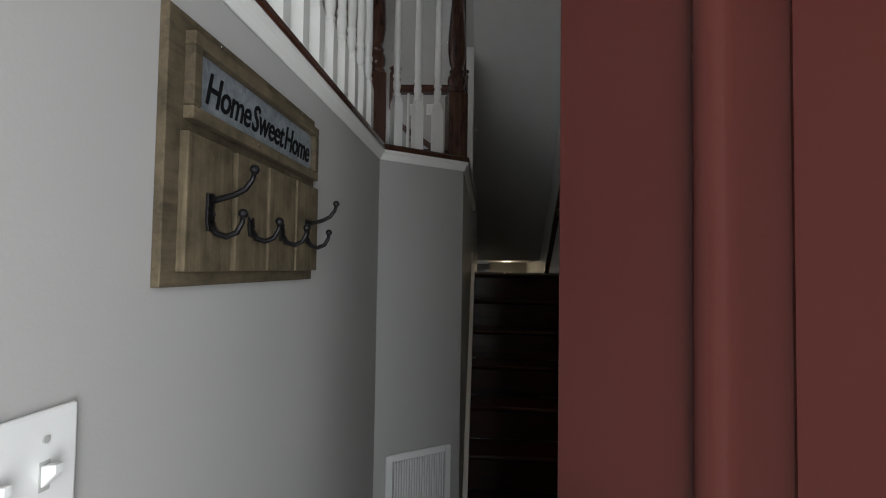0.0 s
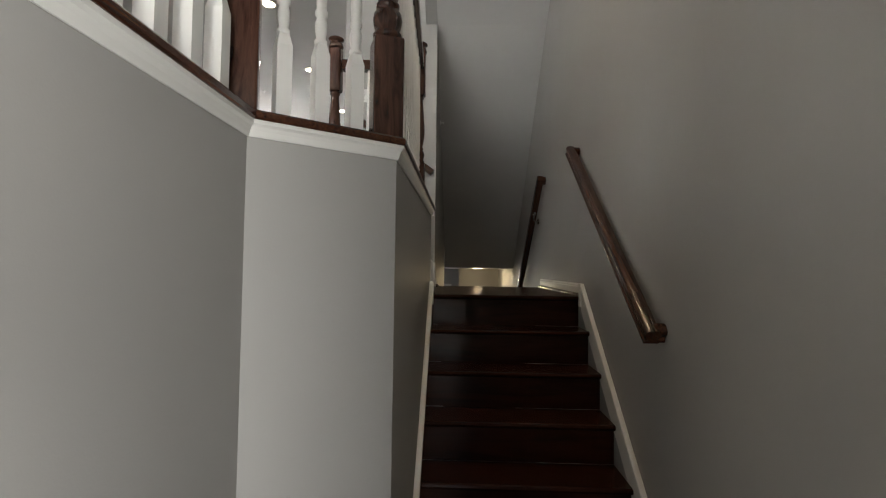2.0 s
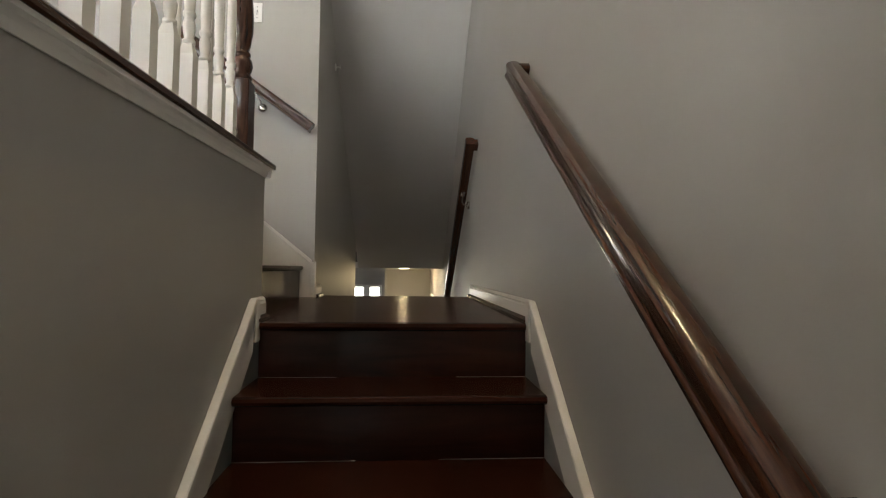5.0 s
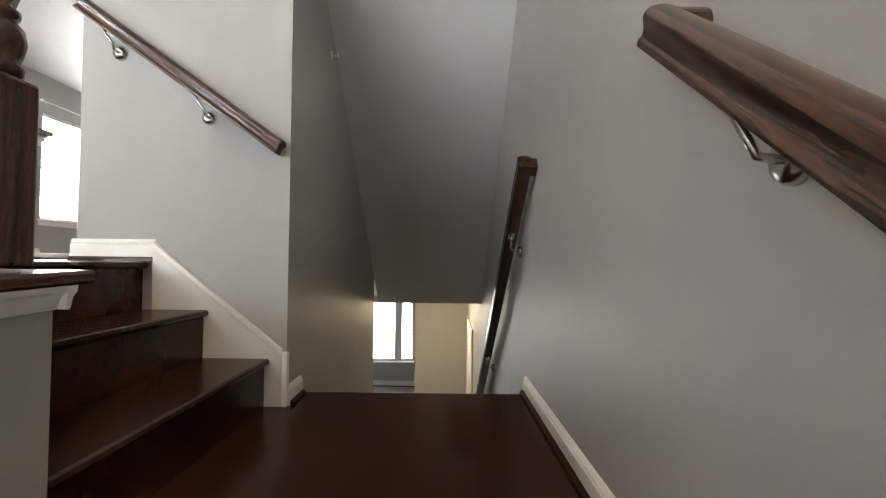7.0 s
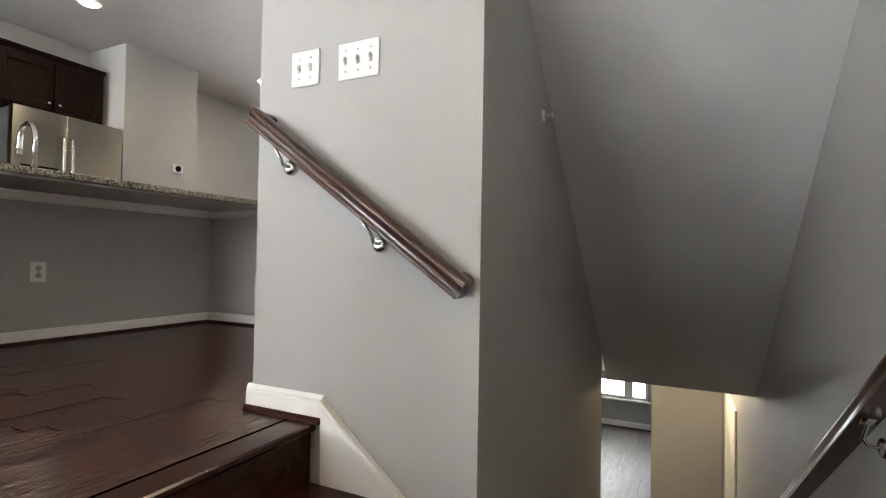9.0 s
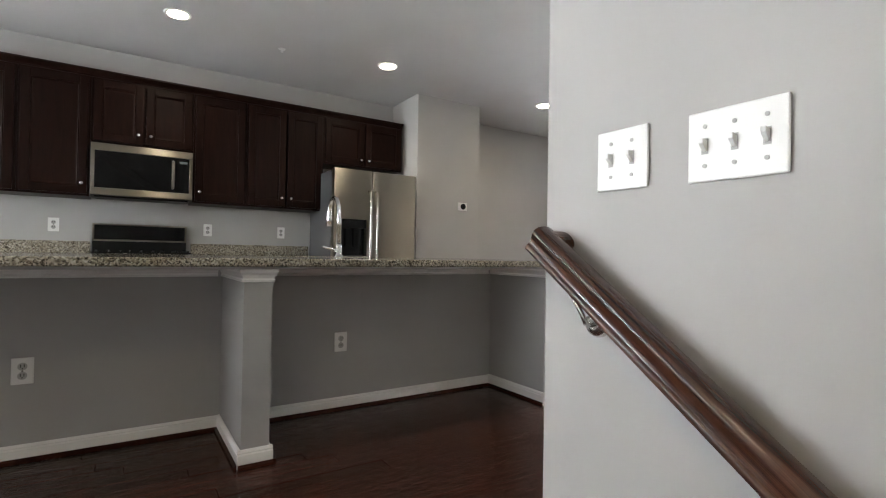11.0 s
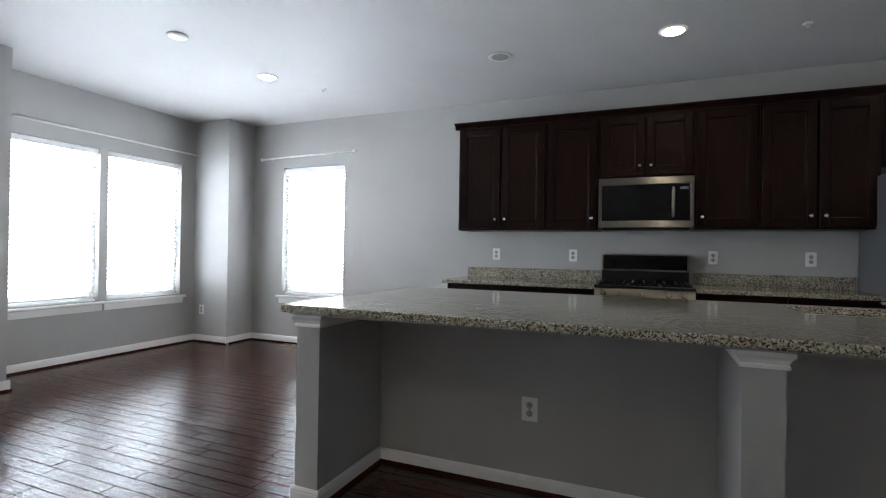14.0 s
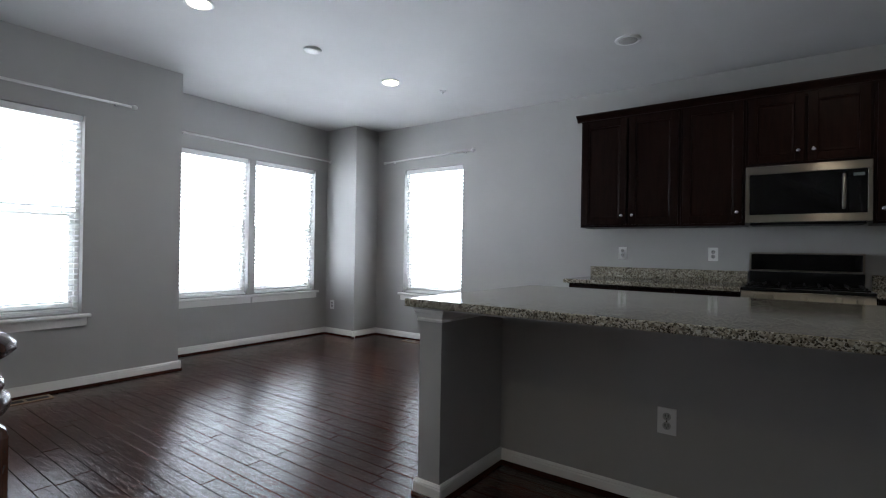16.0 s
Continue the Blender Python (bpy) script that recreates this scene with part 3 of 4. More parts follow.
t = thing("trim_half_wall_cap", "dark wooden cap over a white moulding on the half wall", "trim", (XW, -1.9, -0.05), "", "structure")
part("wooden_cap", along_run([(-0.125, -0.084), (0.021, -0.084), (0.024, -0.080), (0.024, -0.069), (0.020, -0.064), (-0.125, -0.064)], 0.048), RAILWOOD_Y, t)
part("crown_moulding", along_run([(0.0015, -0.119), (0.005, -0.119), (0.007, -0.114), (0.009, -0.106), (0.013, -0.098), (0.019, -0.093), (0.019, -0.0845), (0.0015, -0.0845)], 0.0), TRIM, t)
part("end_moulding", prism([(0.101, -0.063), (0.107, -0.063), (0.112, -0.046), (0.121, -0.037), (0.121, -0.0285), (0.101, -0.0285)], -1.03, XS + 0.019, "x"), TRIM, t)


# ---- balustrade ----
def baluster_mesh():
    bm = boxes(((-0.0175, -0.0175, 0), (0.0175, 0.0175, 0.175)))
    ext = bmesh.ops.extrude_face_region(bm, geom=[fc for fc in bm.faces if all(v.co.z > 0.1 for v in fc.verts)])
    for v in ext["geom"]:
        if isinstance(v, bmesh.types.BMVert):
            v.co = Vector((v.co.x * 0.62, v.co.y * 0.62, v.co.z + 0.03))
    lathe([(0.0105, 0.20), (0.0155, 0.206), (0.0155, 0.213), (0.011, 0.218), (0.0145, 0.238), (0.0150, 0.255), (0.011, 0.270), (0.0155, 0.276), (0.0155, 0.284), (0.0120, 0.290), (0.0142, 0.33), (0.0135, 0.45), (0.0110, 0.65), (0.0090, 0.874)], 12, bm)
    return mesh_of("baluster", bm, TRIM)


BAL = baluster_mesh()


def newel_meshes(top=1.03):
    s = 0.078
    base = boxes(((-s / 2, -s / 2, 0), (s / 2, s / 2, 0.265)), bev=0.006, seg=2)
    shaft = lathe([(0.0270, 0.2650), (0.0360, 0.2694), (0.0378, 0.2799), (0.0306, 0.2869), (0.0351, 0.3001), (0.0387, 0.3176), (0.0360, 0.3351), (0.0252, 0.3482), (0.0306, 0.3526), (0.0306, 0.3605), (0.0234, 0.3658), (0.0297, 0.3877), (0.0369, 0.4359), (0.0378, 0.4797), (0.0324, 0.5586), (0.0261, 0.6287), (0.0234, 0.6637), (0.0306, 0.6707), (0.0306, 0.6812), (0.0252, 0.6900)], 24)
    block = boxes(((-s / 2, -s / 2, 0.69), (s / 2, s / 2, 0.958)), bev=0.012, seg=3)
    fin = lathe([(0.036, 0.958), (0.042, 0.961), (0.0455, 0.967), (0.0445, 0.974), (0.039, 0.978), (0.041, 0.982), (0.0405, 0.987), (0.033, 0.991), (0.0305, 0.996), (0.032, 1.001), (0.043, 1.007), (0.0485, 1.012), (0.048, 1.017), (0.042, 1.023), (0.028, 1.028), (0.0, top)], 32)
    return [mesh_of(n, b, RAILWOOD) for n, b in (("base", base), ("turned_shaft", shaft), ("top_block", block), ("finial", fin))]


NEWEL = newel_meshes()
HALF = [(0.029, 0.0), (0.030, 0.004), (0.030, 0.011), (0.028, 0.014), (0.0255, 0.016), (0.0245, 0.022), (0.0255, 0.031), (0.0285, 0.040), (0.0300, 0.046), (0.0295, 0.052), (0.0265, 0.058), (0.020, 0.063), (0.011, 0.066), (0.0, 0.067)]
RAILPROF = [(-s, u) for s, u in HALF] + [(s, u) for s, u in HALF[-2::-1]]


def balustrade(label, a, b, n, newels, z0=-0.0595, tall=1.0, z1=None):
    a, b = Vector(a), Vector(b)
    turn = math.degrees(math.atan2(b.y - a.y, b.x - a.x))
    t = thing("balustrade", label, "railing", (a.x, a.y, 0), "balustrades above the stairs")
    d = (b - a).normalized()
    r0, r1 = a + d * 0.045, b - d * 0.045
    part("handrail", bar(RAILPROF, (r0.x, r0.y, 0.84), (r1.x, r1.y, 0.84)), RAILWOOD_Y, t)
    for i in range(n):
        p = a.lerp(b, (i + 1) / (n + 1))
        part("baluster", BAL, TRIM, t).matrix_basis = pose(p.x, p.y, z0 + ((z0 if z1 is None else z1) - z0) * (i + 1) / (n + 1), 0, 0, turn)
    for p, rz in newels:
        post = part("newel_post", NEWEL[0], RAILWOOD, t)
        post.matrix_basis = pose(*p, z0 if z1 is None else z1, 0, 0, rz) @ Matrix.Diagonal((1, 1, tall, 1))
        for me in NEWEL[1:]:
            ob = new(me.name, me)
            ob.parent = post


N0, N1, N2, N3 = (-1.200, -1.893), (-0.914, -1.671), (-0.990, 0.085), (-1.512, 0.055)
balustrade("white turned balusters and dark rail above the foyer wall", (-1.200, YF), N0, 19, [])
balustrade("short angled run of white balusters between dark newels", N0, N1, 3, [(N0, 20), (N1, 20)])
balustrade("white turned balusters and dark rail above the stairs", N1, N2, 15, [(N2, 0)], z1=-0.004)
balustrade("short guard rail at the top of the steps", N2, N3, 4, [(N3, 0)], 0.0, 1.018)

# ---- wall handrails ----


def wall_rail(label, p, q, n, brackets, wood, ends=(True, True), off=0.050):
    """p, q: upper edge ends on the rail's own line, n: from the wall to the room; the ends return to the wall."""
    p, q, n = Vector(p), Vector(q), Vector(n)
    t = thing("handrail", label, "handrail", p, "wall handrails")
    d = (q - p).normalized()
    prof = [(s * 0.90, (u - 0.062) * 0.86) for s, u in RAILPROF]
    run = part("rail", bar(prof, (0, 0, 0), (0, (q - p).length, 0)), RAILWOOD_Y, t)
    sd0 = d.cross(Vector((0, 0, 1))).normalized()
    up0 = sd0.cross(d)
    run.matrix_basis = Matrix(((sd0.x, d.x, up0.x, p.x), (sd0.y, d.y, up0.y, p.y), (sd0.z, d.z, up0.z, p.z), (0, 0, 0, 1)))
    for o, has, s in ((p, ends[0], 1), (q, ends[1], -1)):
        if has:
            c = o + d * s * 0.028
            reach = n * (0.002 - off)
            pr = [(a * 0.93, b * 0.98) for a, b in prof]
            bm = bmesh.new()
            u2 = n.cross(d).normalized()
            u2 = u2 if u2.z > 0 else -u2
            rings = [[bm.verts.new(base + d * a + u2 * b) for a, b in pr] for base in (c, c + reach)]
            for i in range(len(pr)):
                j = (i + 1) % len(pr)
                bm.faces.new((rings[0][i], rings[0][j], rings[1][j], rings[1][i]))
            bm.faces.new(rings[0]), bm.faces.new(rings[1])
            bmesh.ops.recalc_face_normals(bm, faces=bm.faces[:])
            part("return", bm, wood, t)
    for k in brackets:
        o = p.lerp(q, k)
        u2 = n.cross(d).normalized()
        u2 = u2 if u2.z > 0 else -u2
        foot = o - n * (off - 0.002) - Vector((0, 0, 0.115))
        top = o - u2 * 0.0535
        br = part("bracket", tube([foot + n * 0.004, foot + n * 0.022, foot + n * 0.040 + Vector((0, 0, 0.003)), foot + n * 0.049 + Vector((0, 0, 0.020)), top + Vector((0, 0, -0.012)), top], 0.0052, 10), NICKEL, t, "polished nickel bracket")
        rose = [foot - n * 0.0, foot + n * 0.006, foot + n * 0.014, foot + n * 0.018]
        rb = new("rose", mesh_of("rose", tube(rose, [0.027, 0.027, 0.023, 0.012], 20), NICKEL))
        rb.parent = br
        sd = new("saddle", mesh_of("saddle", bar([(-0.014, -0.003), (-0.014, 0.0), (0.014, 0.0), (0.014, -0.003)], top - d * 0.022, top + d * 0.022), CHROME))
        sd.parent = br


wall_rail("brown wooden wall handrail beside the entrance stairs", (-0.050, 0.090, 0.372), (-0.050, -1.212, -0.598), (-1, 0, 0), (0.145, 0.8), RAILWOOD_Y)
wall_rail("brown wooden wall handrail beside the stairs going down", (-0.050, 1.285, 0.418), (-0.050, 4.28, -1.60), (-1, 0, 0), (0.12, 0.5, 0.85), RAILWOOD_Y)
wall_rail("short brown handrail on the grey wall beside the steps", (-1.715, YH - 0.050, 0.990), (-0.957, YH - 0.050, 0.452), (0, -1, 0), (0.14, 0.60), RAILWOOD_X)

# ---- foyer ----


def front_door():
    w_, h_ = 0.90, 2.04
    t = thing("door_1", "dark red panelled front door standing ajar, chrome deadbolt", "door", (0, 0, 0), "", "structure")
    part("leaf", boxes(((0, -0.022, 0.004), (w_, 0.022, h_)), bev=0.002), REDPAINT, t)
    for x0, x1 in ((0.115, 0.415), (0.485, 0.785)):
        for z0, z1 in ((0.20, 0.78), (0.94, 1.88)):
            for s in (1, -1):
                bm = bmesh.new()
                rings = []
                for d, o in ((0.0, 0.0222), (0.001, 0.0250), (0.004, 0.0285), (0.008, 0.0300), (0.012, 0.0298), (0.017, 0.0275), (0.021, 0.0245), (0.025, 0.0228), (0.030, 0.0224), (0.060, 0.0265), (0.062, 0.0290), (0.066, 0.0290)):
                    rings.append([bm.verts.new((x, s * o, z)) for x, z in ((x0 + d, z0 + d), (x1 - d, z0 + d), (x1 - d, z1 - d), (x0 + d, z1 - d))])
                for a, b in zip(rings, rings[1:]):
                    for k in range(4):
                        bm.faces.new((a[k], a[(k + 1) % 4], b[(k + 1) % 4], b[k])).smooth = True
                bm.faces.new(rings[-1])
                bmesh.ops.recalc_face_normals(bm, faces=bm.faces[:])
                crease(bm)
                part("raised_panel", bm, REDPAINT, t)
    part("edge_strip", boxes(((w_ + 0.0005, -0.008, 0.02), (w_ + 0.003, 0.008, h_ - 0.02))), PLASTIC, t, "pale weatherstrip")
    bm = tube([(0.835, 0.0225, 1.078), (0.835, 0.034, 1.078), (0.835, 0.042, 1.078), (0.835, 0.046, 1.078)], [0.036, 0.035, 0.028, 0.018], 28)
    part("deadbolt", bm, NICKEL, t)
    knob = tube([(0.835, 0.0225, 0.90), (0.835, 0.030, 0.90), (0.835, 0.040, 0.90), (0.835, 0.055, 0.90), (0.835, 0.075, 0.90), (0.835, 0.086, 0.90)], [0.032, 0.030, 0.012, 0.014, 0.029, 0.016], 28)
    part("door_knob", knob, NICKEL, t)
    for z in (0.2, 1.0, 1.8):
        part("hinge", boxes(((-0.012, -0.024, z), (0.0, 0.0, z + 0.09)), bev=0.003), NICKEL, t)
    t.matrix_basis = pose(-0.065, -3.83, ZF, 0, 0, 134.8)


front_door()
t = thing("door_frame", "white wooden door frame around the entrance", "door frame", (-0.55, YF, ZF), "", "structure")
for x0, x1 in ((-1.03, -0.995), (-0.064, -0.03)):
    part("jamb", boxes(((x0, YF - 0.158, ZF + 0.001), (x1, YF - 0.002, ZF + 2.025)), bev=0.003), TRIM, t)
part("head", boxes(((-1.03, YF - 0.158, ZF + 2.026), (-0.03, YF - 0.002, ZF + 2.06)), bev=0.003), TRIM, t)
part("threshold", boxes(((-0.994, YF - 0.158, ZF - 0.02), (-0.066, YF - 0.02, ZF + 0.016)), bev=0.005), NICKEL, t)


def letters(text, width, parent, m, mat, name):
    cu = bpy.data.curves.new(name, "FONT")
    cu.body, cu.size, cu.shear, cu.extrude, cu.offset, cu.align_x, cu.resolution_u = text, 0.06, 0.30, 0.0006, 0.0008, "CENTER", 3
    cu.space_word, cu.space_character = 0.45, 0.94
    ob = bpy.data.objects.new(name, cu)
    scene.collection.objects.link(ob)
    me = bpy.data.meshes.new_from_object(ob.evaluated_get(bpy.context.evaluated_depsgraph_get()))
    bpy.data.objects.remove(ob)
    xs = [v.co.x for v in me.vertices]
    k = width / (max(xs) - min(xs))
    me.transform(m @ Matrix.Diagonal((k, k * 1.22, 1, 1)))
    me.materials.clear()
    me.materials.append(mat)
    return part(name, me, mat, parent)


def coat_rack():
    x = XW
    t = thing("coat_rack", "weathered wooden coat rack with a lettered metal sign", "coat rack", (x, -2.86, -0.53))
    part("backboard", boxes(((x + 0.001, -3.105, -0.530), (x + 0.013, -2.612, -0.186)), bev=0.0015), PALLET_H, t)
    for y0, y1 in ((-3.078, -2.972), (-2.957, -2.860), (-2.849, -2.739), (-2.729, -2.616)):
        part("plank", boxes(((x + 0.0135, y0, -0.511), (x + 0.0255, y1, -0.336)), bev=0.001), PALLET, t)
    for nm, a, b in (("frame_top", (-3.074, -0.226), (-2.626, -0.208)), ("frame_bottom", (-3.074, -0.320), (-2.626, -0.303)), ("frame_side", (-3.074, -0.3025), (-3.057, -0.2265)), ("frame_side", (-2.643, -0.3025), (-2.626, -0.2265))):
        part(nm, boxes(((x + 0.0135, a[0], a[1]), (x + 0.028, b[0], b[1])), bev=0.0012), PALLET_H, t)
    sheet = part("metal_sheet", boxes(((x + 0.0135, -3.0568, -0.3025), (x + 0.0165, -2.6432, -0.2265))), GALV, t, "mottled galvanised sheet")
    letters("Home Sweet Home", 0.378, sheet, Matrix.Translation((x + 0.0175, -2.846, -0.286)) @ pose(0, 0, 0, 90, 0, 90), INK, "lettering")
    for i, y in enumerate((-3.030, -2.917, -2.803, -2.683)):
        xb, z = x + 0.0257, -0.428
        k = 1.0 if i in (0, 3) else 0.0
        bm = prism([(y - 0.005, z - 0.030), (y + 0.005, z - 0.030), (y + 0.009, z - 0.014), (y + 0.008, z - 0.006 + 0.010 * k), (y + 0.008, z + 0.001 + 0.019 * k), (y, z - 0.006 + 0.026 * k), (y - 0.008, z + 0.001 + 0.019 * k), (y - 0.008, z - 0.006 + 0.010 * k), (y - 0.009, z - 0.014)], xb, xb + 0.004, "x", 0.001)
        tube([(xb + 0.003, y, z - 0.020), (xb + 0.012, y, z - 0.033), (xb + 0.026, y, z - 0.037), (xb + 0.040, y, z - 0.031), (xb + 0.047, y, z - 0.018), (xb + 0.048, y, z - 0.010)], [0.0048, 0.0045, 0.0042, 0.004, 0.0036, 0.0032], 10, bm)
        bmesh.ops.create_uvsphere(bm, u_segments=12, v_segments=8, radius=0.0066, matrix=Matrix.Translation((xb + 0.048, y, z - 0.006)))
        if i in (0, 3):
            tube([(xb + 0.003, y, z + 0.010), (xb + 0.016, y, z + 0.013), (xb + 0.034, y, z + 0.018), (xb + 0.050, y, z + 0.026), (xb + 0.059, y, z + 0.038), (xb + 0.062, y, z + 0.048)], [0.0045, 0.0042, 0.004, 0.004, 0.0036, 0.0032], 10, bm)
            bmesh.ops.create_uvsphere(bm, u_segments=12, v_segments=8, radius=0.0066, matrix=Matrix.Translation((xb + 0.062, y, z + 0.052)))
        for dy in (-0.0055, 0.0055):
            if k:
                tube([(xb + 0.004, y + dy, z - 0.006), (xb + 0.0055, y + dy, z - 0.006)], 0.0022, 8, bm)
        part("hook", bm, IRON, t, "black iron double hook" if i in (0, 3) else "black iron hook with its upper arm gone")
    for y, z in ((-2.99, -0.192), (-2.69, -0.192), (-2.90, -0.311)):
        part("nail", tube([(x + 0.013, y, z), (x + 0.0142 if z > -0.2 else x + 0.0288, y, z)], 0.003, 8), NICKEL, t)


coat_rack()


def plate(label, at, n, width, toggles, kind):
    """A wall plate, local x along the wall, y out of it. kind: switch or outlet."""
    t = thing("light_switch" if kind == "switch" else "wall_outlet", label, "light switch" if kind == "switch" else "outlet", (0, 0, 0), "switches and outlets")
    part("cover_plate", boxes(((-width / 2, 0, -0.0575), (width / 2, 0.006, 0.0575)), bev=0.003, seg=2), PLASTIC, t)
    for i in range(toggles):
        x = (i - (toggles - 1) / 2) * 0.046
        if kind == "switch":
            part("toggle", prism([(0.0062, -0.010), (0.0062, 0.010), (0.020, 0.012), (0.020, 0.003)], x - 0.004, x + 0.004, "x", 0.001), PLASTIC, t)
            part("slot", boxes(((x - 0.0055, 0.0061, -0.013), (x + 0.0055, 0.0067, 0.013))), SHADEPLASTIC, t)
            for z in (-0.032, 0.032):
                part("screw", tube([(x, 0.006, z), (x, 0.0075, z)], 0.0036, 10), SHADEPLASTIC, t)
        else:
            for z in (-0.020, 0.020):
                r = part("receptacle", tube([(x, 0.0061, z), (x, 0.0082, z)], 0.0168, 18), SHADEPLASTIC, t)
                for dx in (-0.006, 0.006):
                    s = new("slot", mesh_of("slot", boxes(((x + dx - 0.0017, 0.0083, z - 0.003), (x + dx + 0.0017, 0.0088, z + 0.009))), SLOT))
                    s.parent = r
                s = new("ground_hole", mesh_of("ground_hole", tube([(x, 0.0083, z - 0.008), (x, 0.0088, z - 0.008)], 0.0026, 8), SLOT))
                s.parent = r
            part("screw", tube([(x, 0.006, 0), (x, 0.0078, 0)], 0.003, 10), NICKEL, t)
    t.matrix_basis = pose(*at, 0, 0, {"+x": -90, "-y": 180, "+y": 0}[n])
    return t


plate("white double toggle switch on the foyer wall", (XW + 0.001, -3.262, -0.69), "+x", 0.116, 2, "switch")
plate("white double toggle switch above the short handrail", (-1.559, YH - 0.001, 1.117), "-y", 0.112, 2, "switch")
plate("white triple toggle switch above the short handrail", (-1.353, YH - 0.001, 1.113), "-y", 0.150, 3, "switch")
for y in (-0.765, -0.008, 1.168, 1.864):
    plate("white outlet above the granite backsplash", (XK + 0.001, y, 1.124), "+x", 0.075, 1, "outlet")
for y, z in ((0.134, 0.392), (1.585, 0.400)):
    plate("white outlet on the grey island front", (-3.749, y, z), "+x", 0.078, 1, "outlet")
plate("white outlet low on the corner column", (-5.799, -4.36, 0.39), "+x", 0.075, 1, "outlet")


def grille(label, at, rz, width, height, slats):
    t = thing("vent_grille", label, "vent", (0, 0, 0))
    part("frame", boxes(((-width / 2, 0, 0), (-width / 2 + 0.025, 0.008, height)), ((width / 2 - 0.025, 0, 0), (width / 2, 0.008, height)), ((-width / 2 + 0.025, 0, 0), (width / 2 - 0.025, 0.008, 0.025)), ((-width / 2 + 0.025, 0, height - 0.025), (width / 2 - 0.025, 0.008, height)), bev=0.002), PLASTIC, t)
    me = mesh_of("slat", boxes(((-0.003, 0.001, 0.026), (0.003, 0.007, height - 0.026))), PLASTIC)
    for i in range(slats):
        part("slat", me, PLASTIC, t).location = (-width / 2 + 0.035 + (width - 0.07) * i / (slats - 1), 0, 0)
    t.matrix_basis = pose(*at, 0, 0, rz)


AX, AY = (XW + XA) / 2, (YW + YA) / 2
AT = math.degrees(math.atan2(YA - YW, XA - XW))
grille("white slotted return vent low on the angled wall", (AX + 0.002 * math.sin(radians(AT)) , AY - 0.002, ZF + 0.305), AT + 180, 0.27, 0.32, 20)

# ---- kitchen island ----
t = thing("kitchen_island", "grey drywall island base with three wing walls", "kitchen island", (-3.8, 1.0, 0))
part("knee_wall", boxes(((-3.87, -0.811, 0), (-3.75, 2.837, 0.852))), WALL, t)
for y0, y1 in ((-0.811, -0.689), (0.929, 1.047), (2.714, 2.837)):
    part("wing_wall", boxes(((-3.7495, y0, 0), (-3.20, y1, 0.852))), WALL, t)
    bm = bmesh.new()
    rings = []
    for d, z in ((0.001, 0.795), (0.010, 0.797), (0.010, 0.806), (0.006, 0.812), (0.012, 0.826), (0.022, 0.838), (0.022, 0.8515)):
        rings.append([bm.verts.new(p) for p in ((-3.748, y0 - d, z), (-3.20 + d, y0 - d, z), (-3.20 + d, y1 + d, z), (-3.748, y1 + d, z))])
    for a, b in zip(rings, rings[1:]):
        for k in range(4):
            bm.faces.new((a[k], a[(k + 1) % 4], b[(k + 1) % 4], b[k]))
    bmesh.ops.recalc_face_normals(bm, faces=bm.faces[:])
    part("capital_moulding", bm, TRIM, t)
    base_run("baseboard", (-3.20 + g, y0 - 0.014), (-3.20 + g, y1 + 0.014), (1, 0), 0.0, 0.078)
    base_run("baseboard", (-3.748, y0 - g), (-3.19, y0 - g), (0, -1), 0.0, 0.078)
    base_run("baseboard", (-3.748, y1 + g), (-3.19, y1 + g), (0, 1), 0.0, 0.078)
for y0, y1 in ((-0.687, 0.927), (1.049, 2.712)):
    base_run("baseboard", (-3.75 + g, y0), (-3.75 + g, y1), (1, 0), 0.0, 0.074)
part("support_board", boxes(((-4.40, -0.832, 0.853), (-3.165, 2.856, 0.8645))), WALL, t, "painted board under the granite")
for y0, y1 in ((-0.666, 0.906), (1.070, 2.691)):
    part("apron_moulding", prism([(-3.7495, 0.795), (-3.740, 0.797), (-3.740, 0.806), (-3.744, 0.812), (-3.738, 0.826), (-3.728, 0.838), (-3.728, 0.8515), (-3.7495, 0.8515)], y0, y1, "y"), TRIM, t)
part("cabinet_back", boxes(((-4.37, -0.80, 0.09), (-3.871, 2.83, 0.852)), bev=0.002), CABWOOD, t)


def slab_with_hole(x0, x1, y0, y1, z0, z1, hole):
    us, vs = [x0, hole[0], hole[1], x1], [y0, hole[2], hole[3], y1]
    bm = bmesh.new()
    top = [[bm.verts.new((u, v, z1)) for v in vs] for u in us]
    faces = [bm.faces.new((top[i][j], top[i + 1][j], top[i + 1][j + 1], top[i][j + 1])) for i in range(3) for j in range(3) if (i, j) != (1, 1)]
    ext = bmesh.ops.extrude_face_region(bm, geom=faces)
    for v in ext["geom"]:
        if isinstance(v, bmesh.types.BMVert):
            v.co.z = z0
    bmesh.ops.recalc_face_normals(bm, faces=bm.faces[:])
    edges = [e for e in bm.edges if len(e.link_faces) == 2 and e.calc_face_angle(0) > 1]
    bmesh.ops.bevel(bm, geom=edges, offset=0.005, segments=2, affect="EDGES", profile=0.5)
    return bm


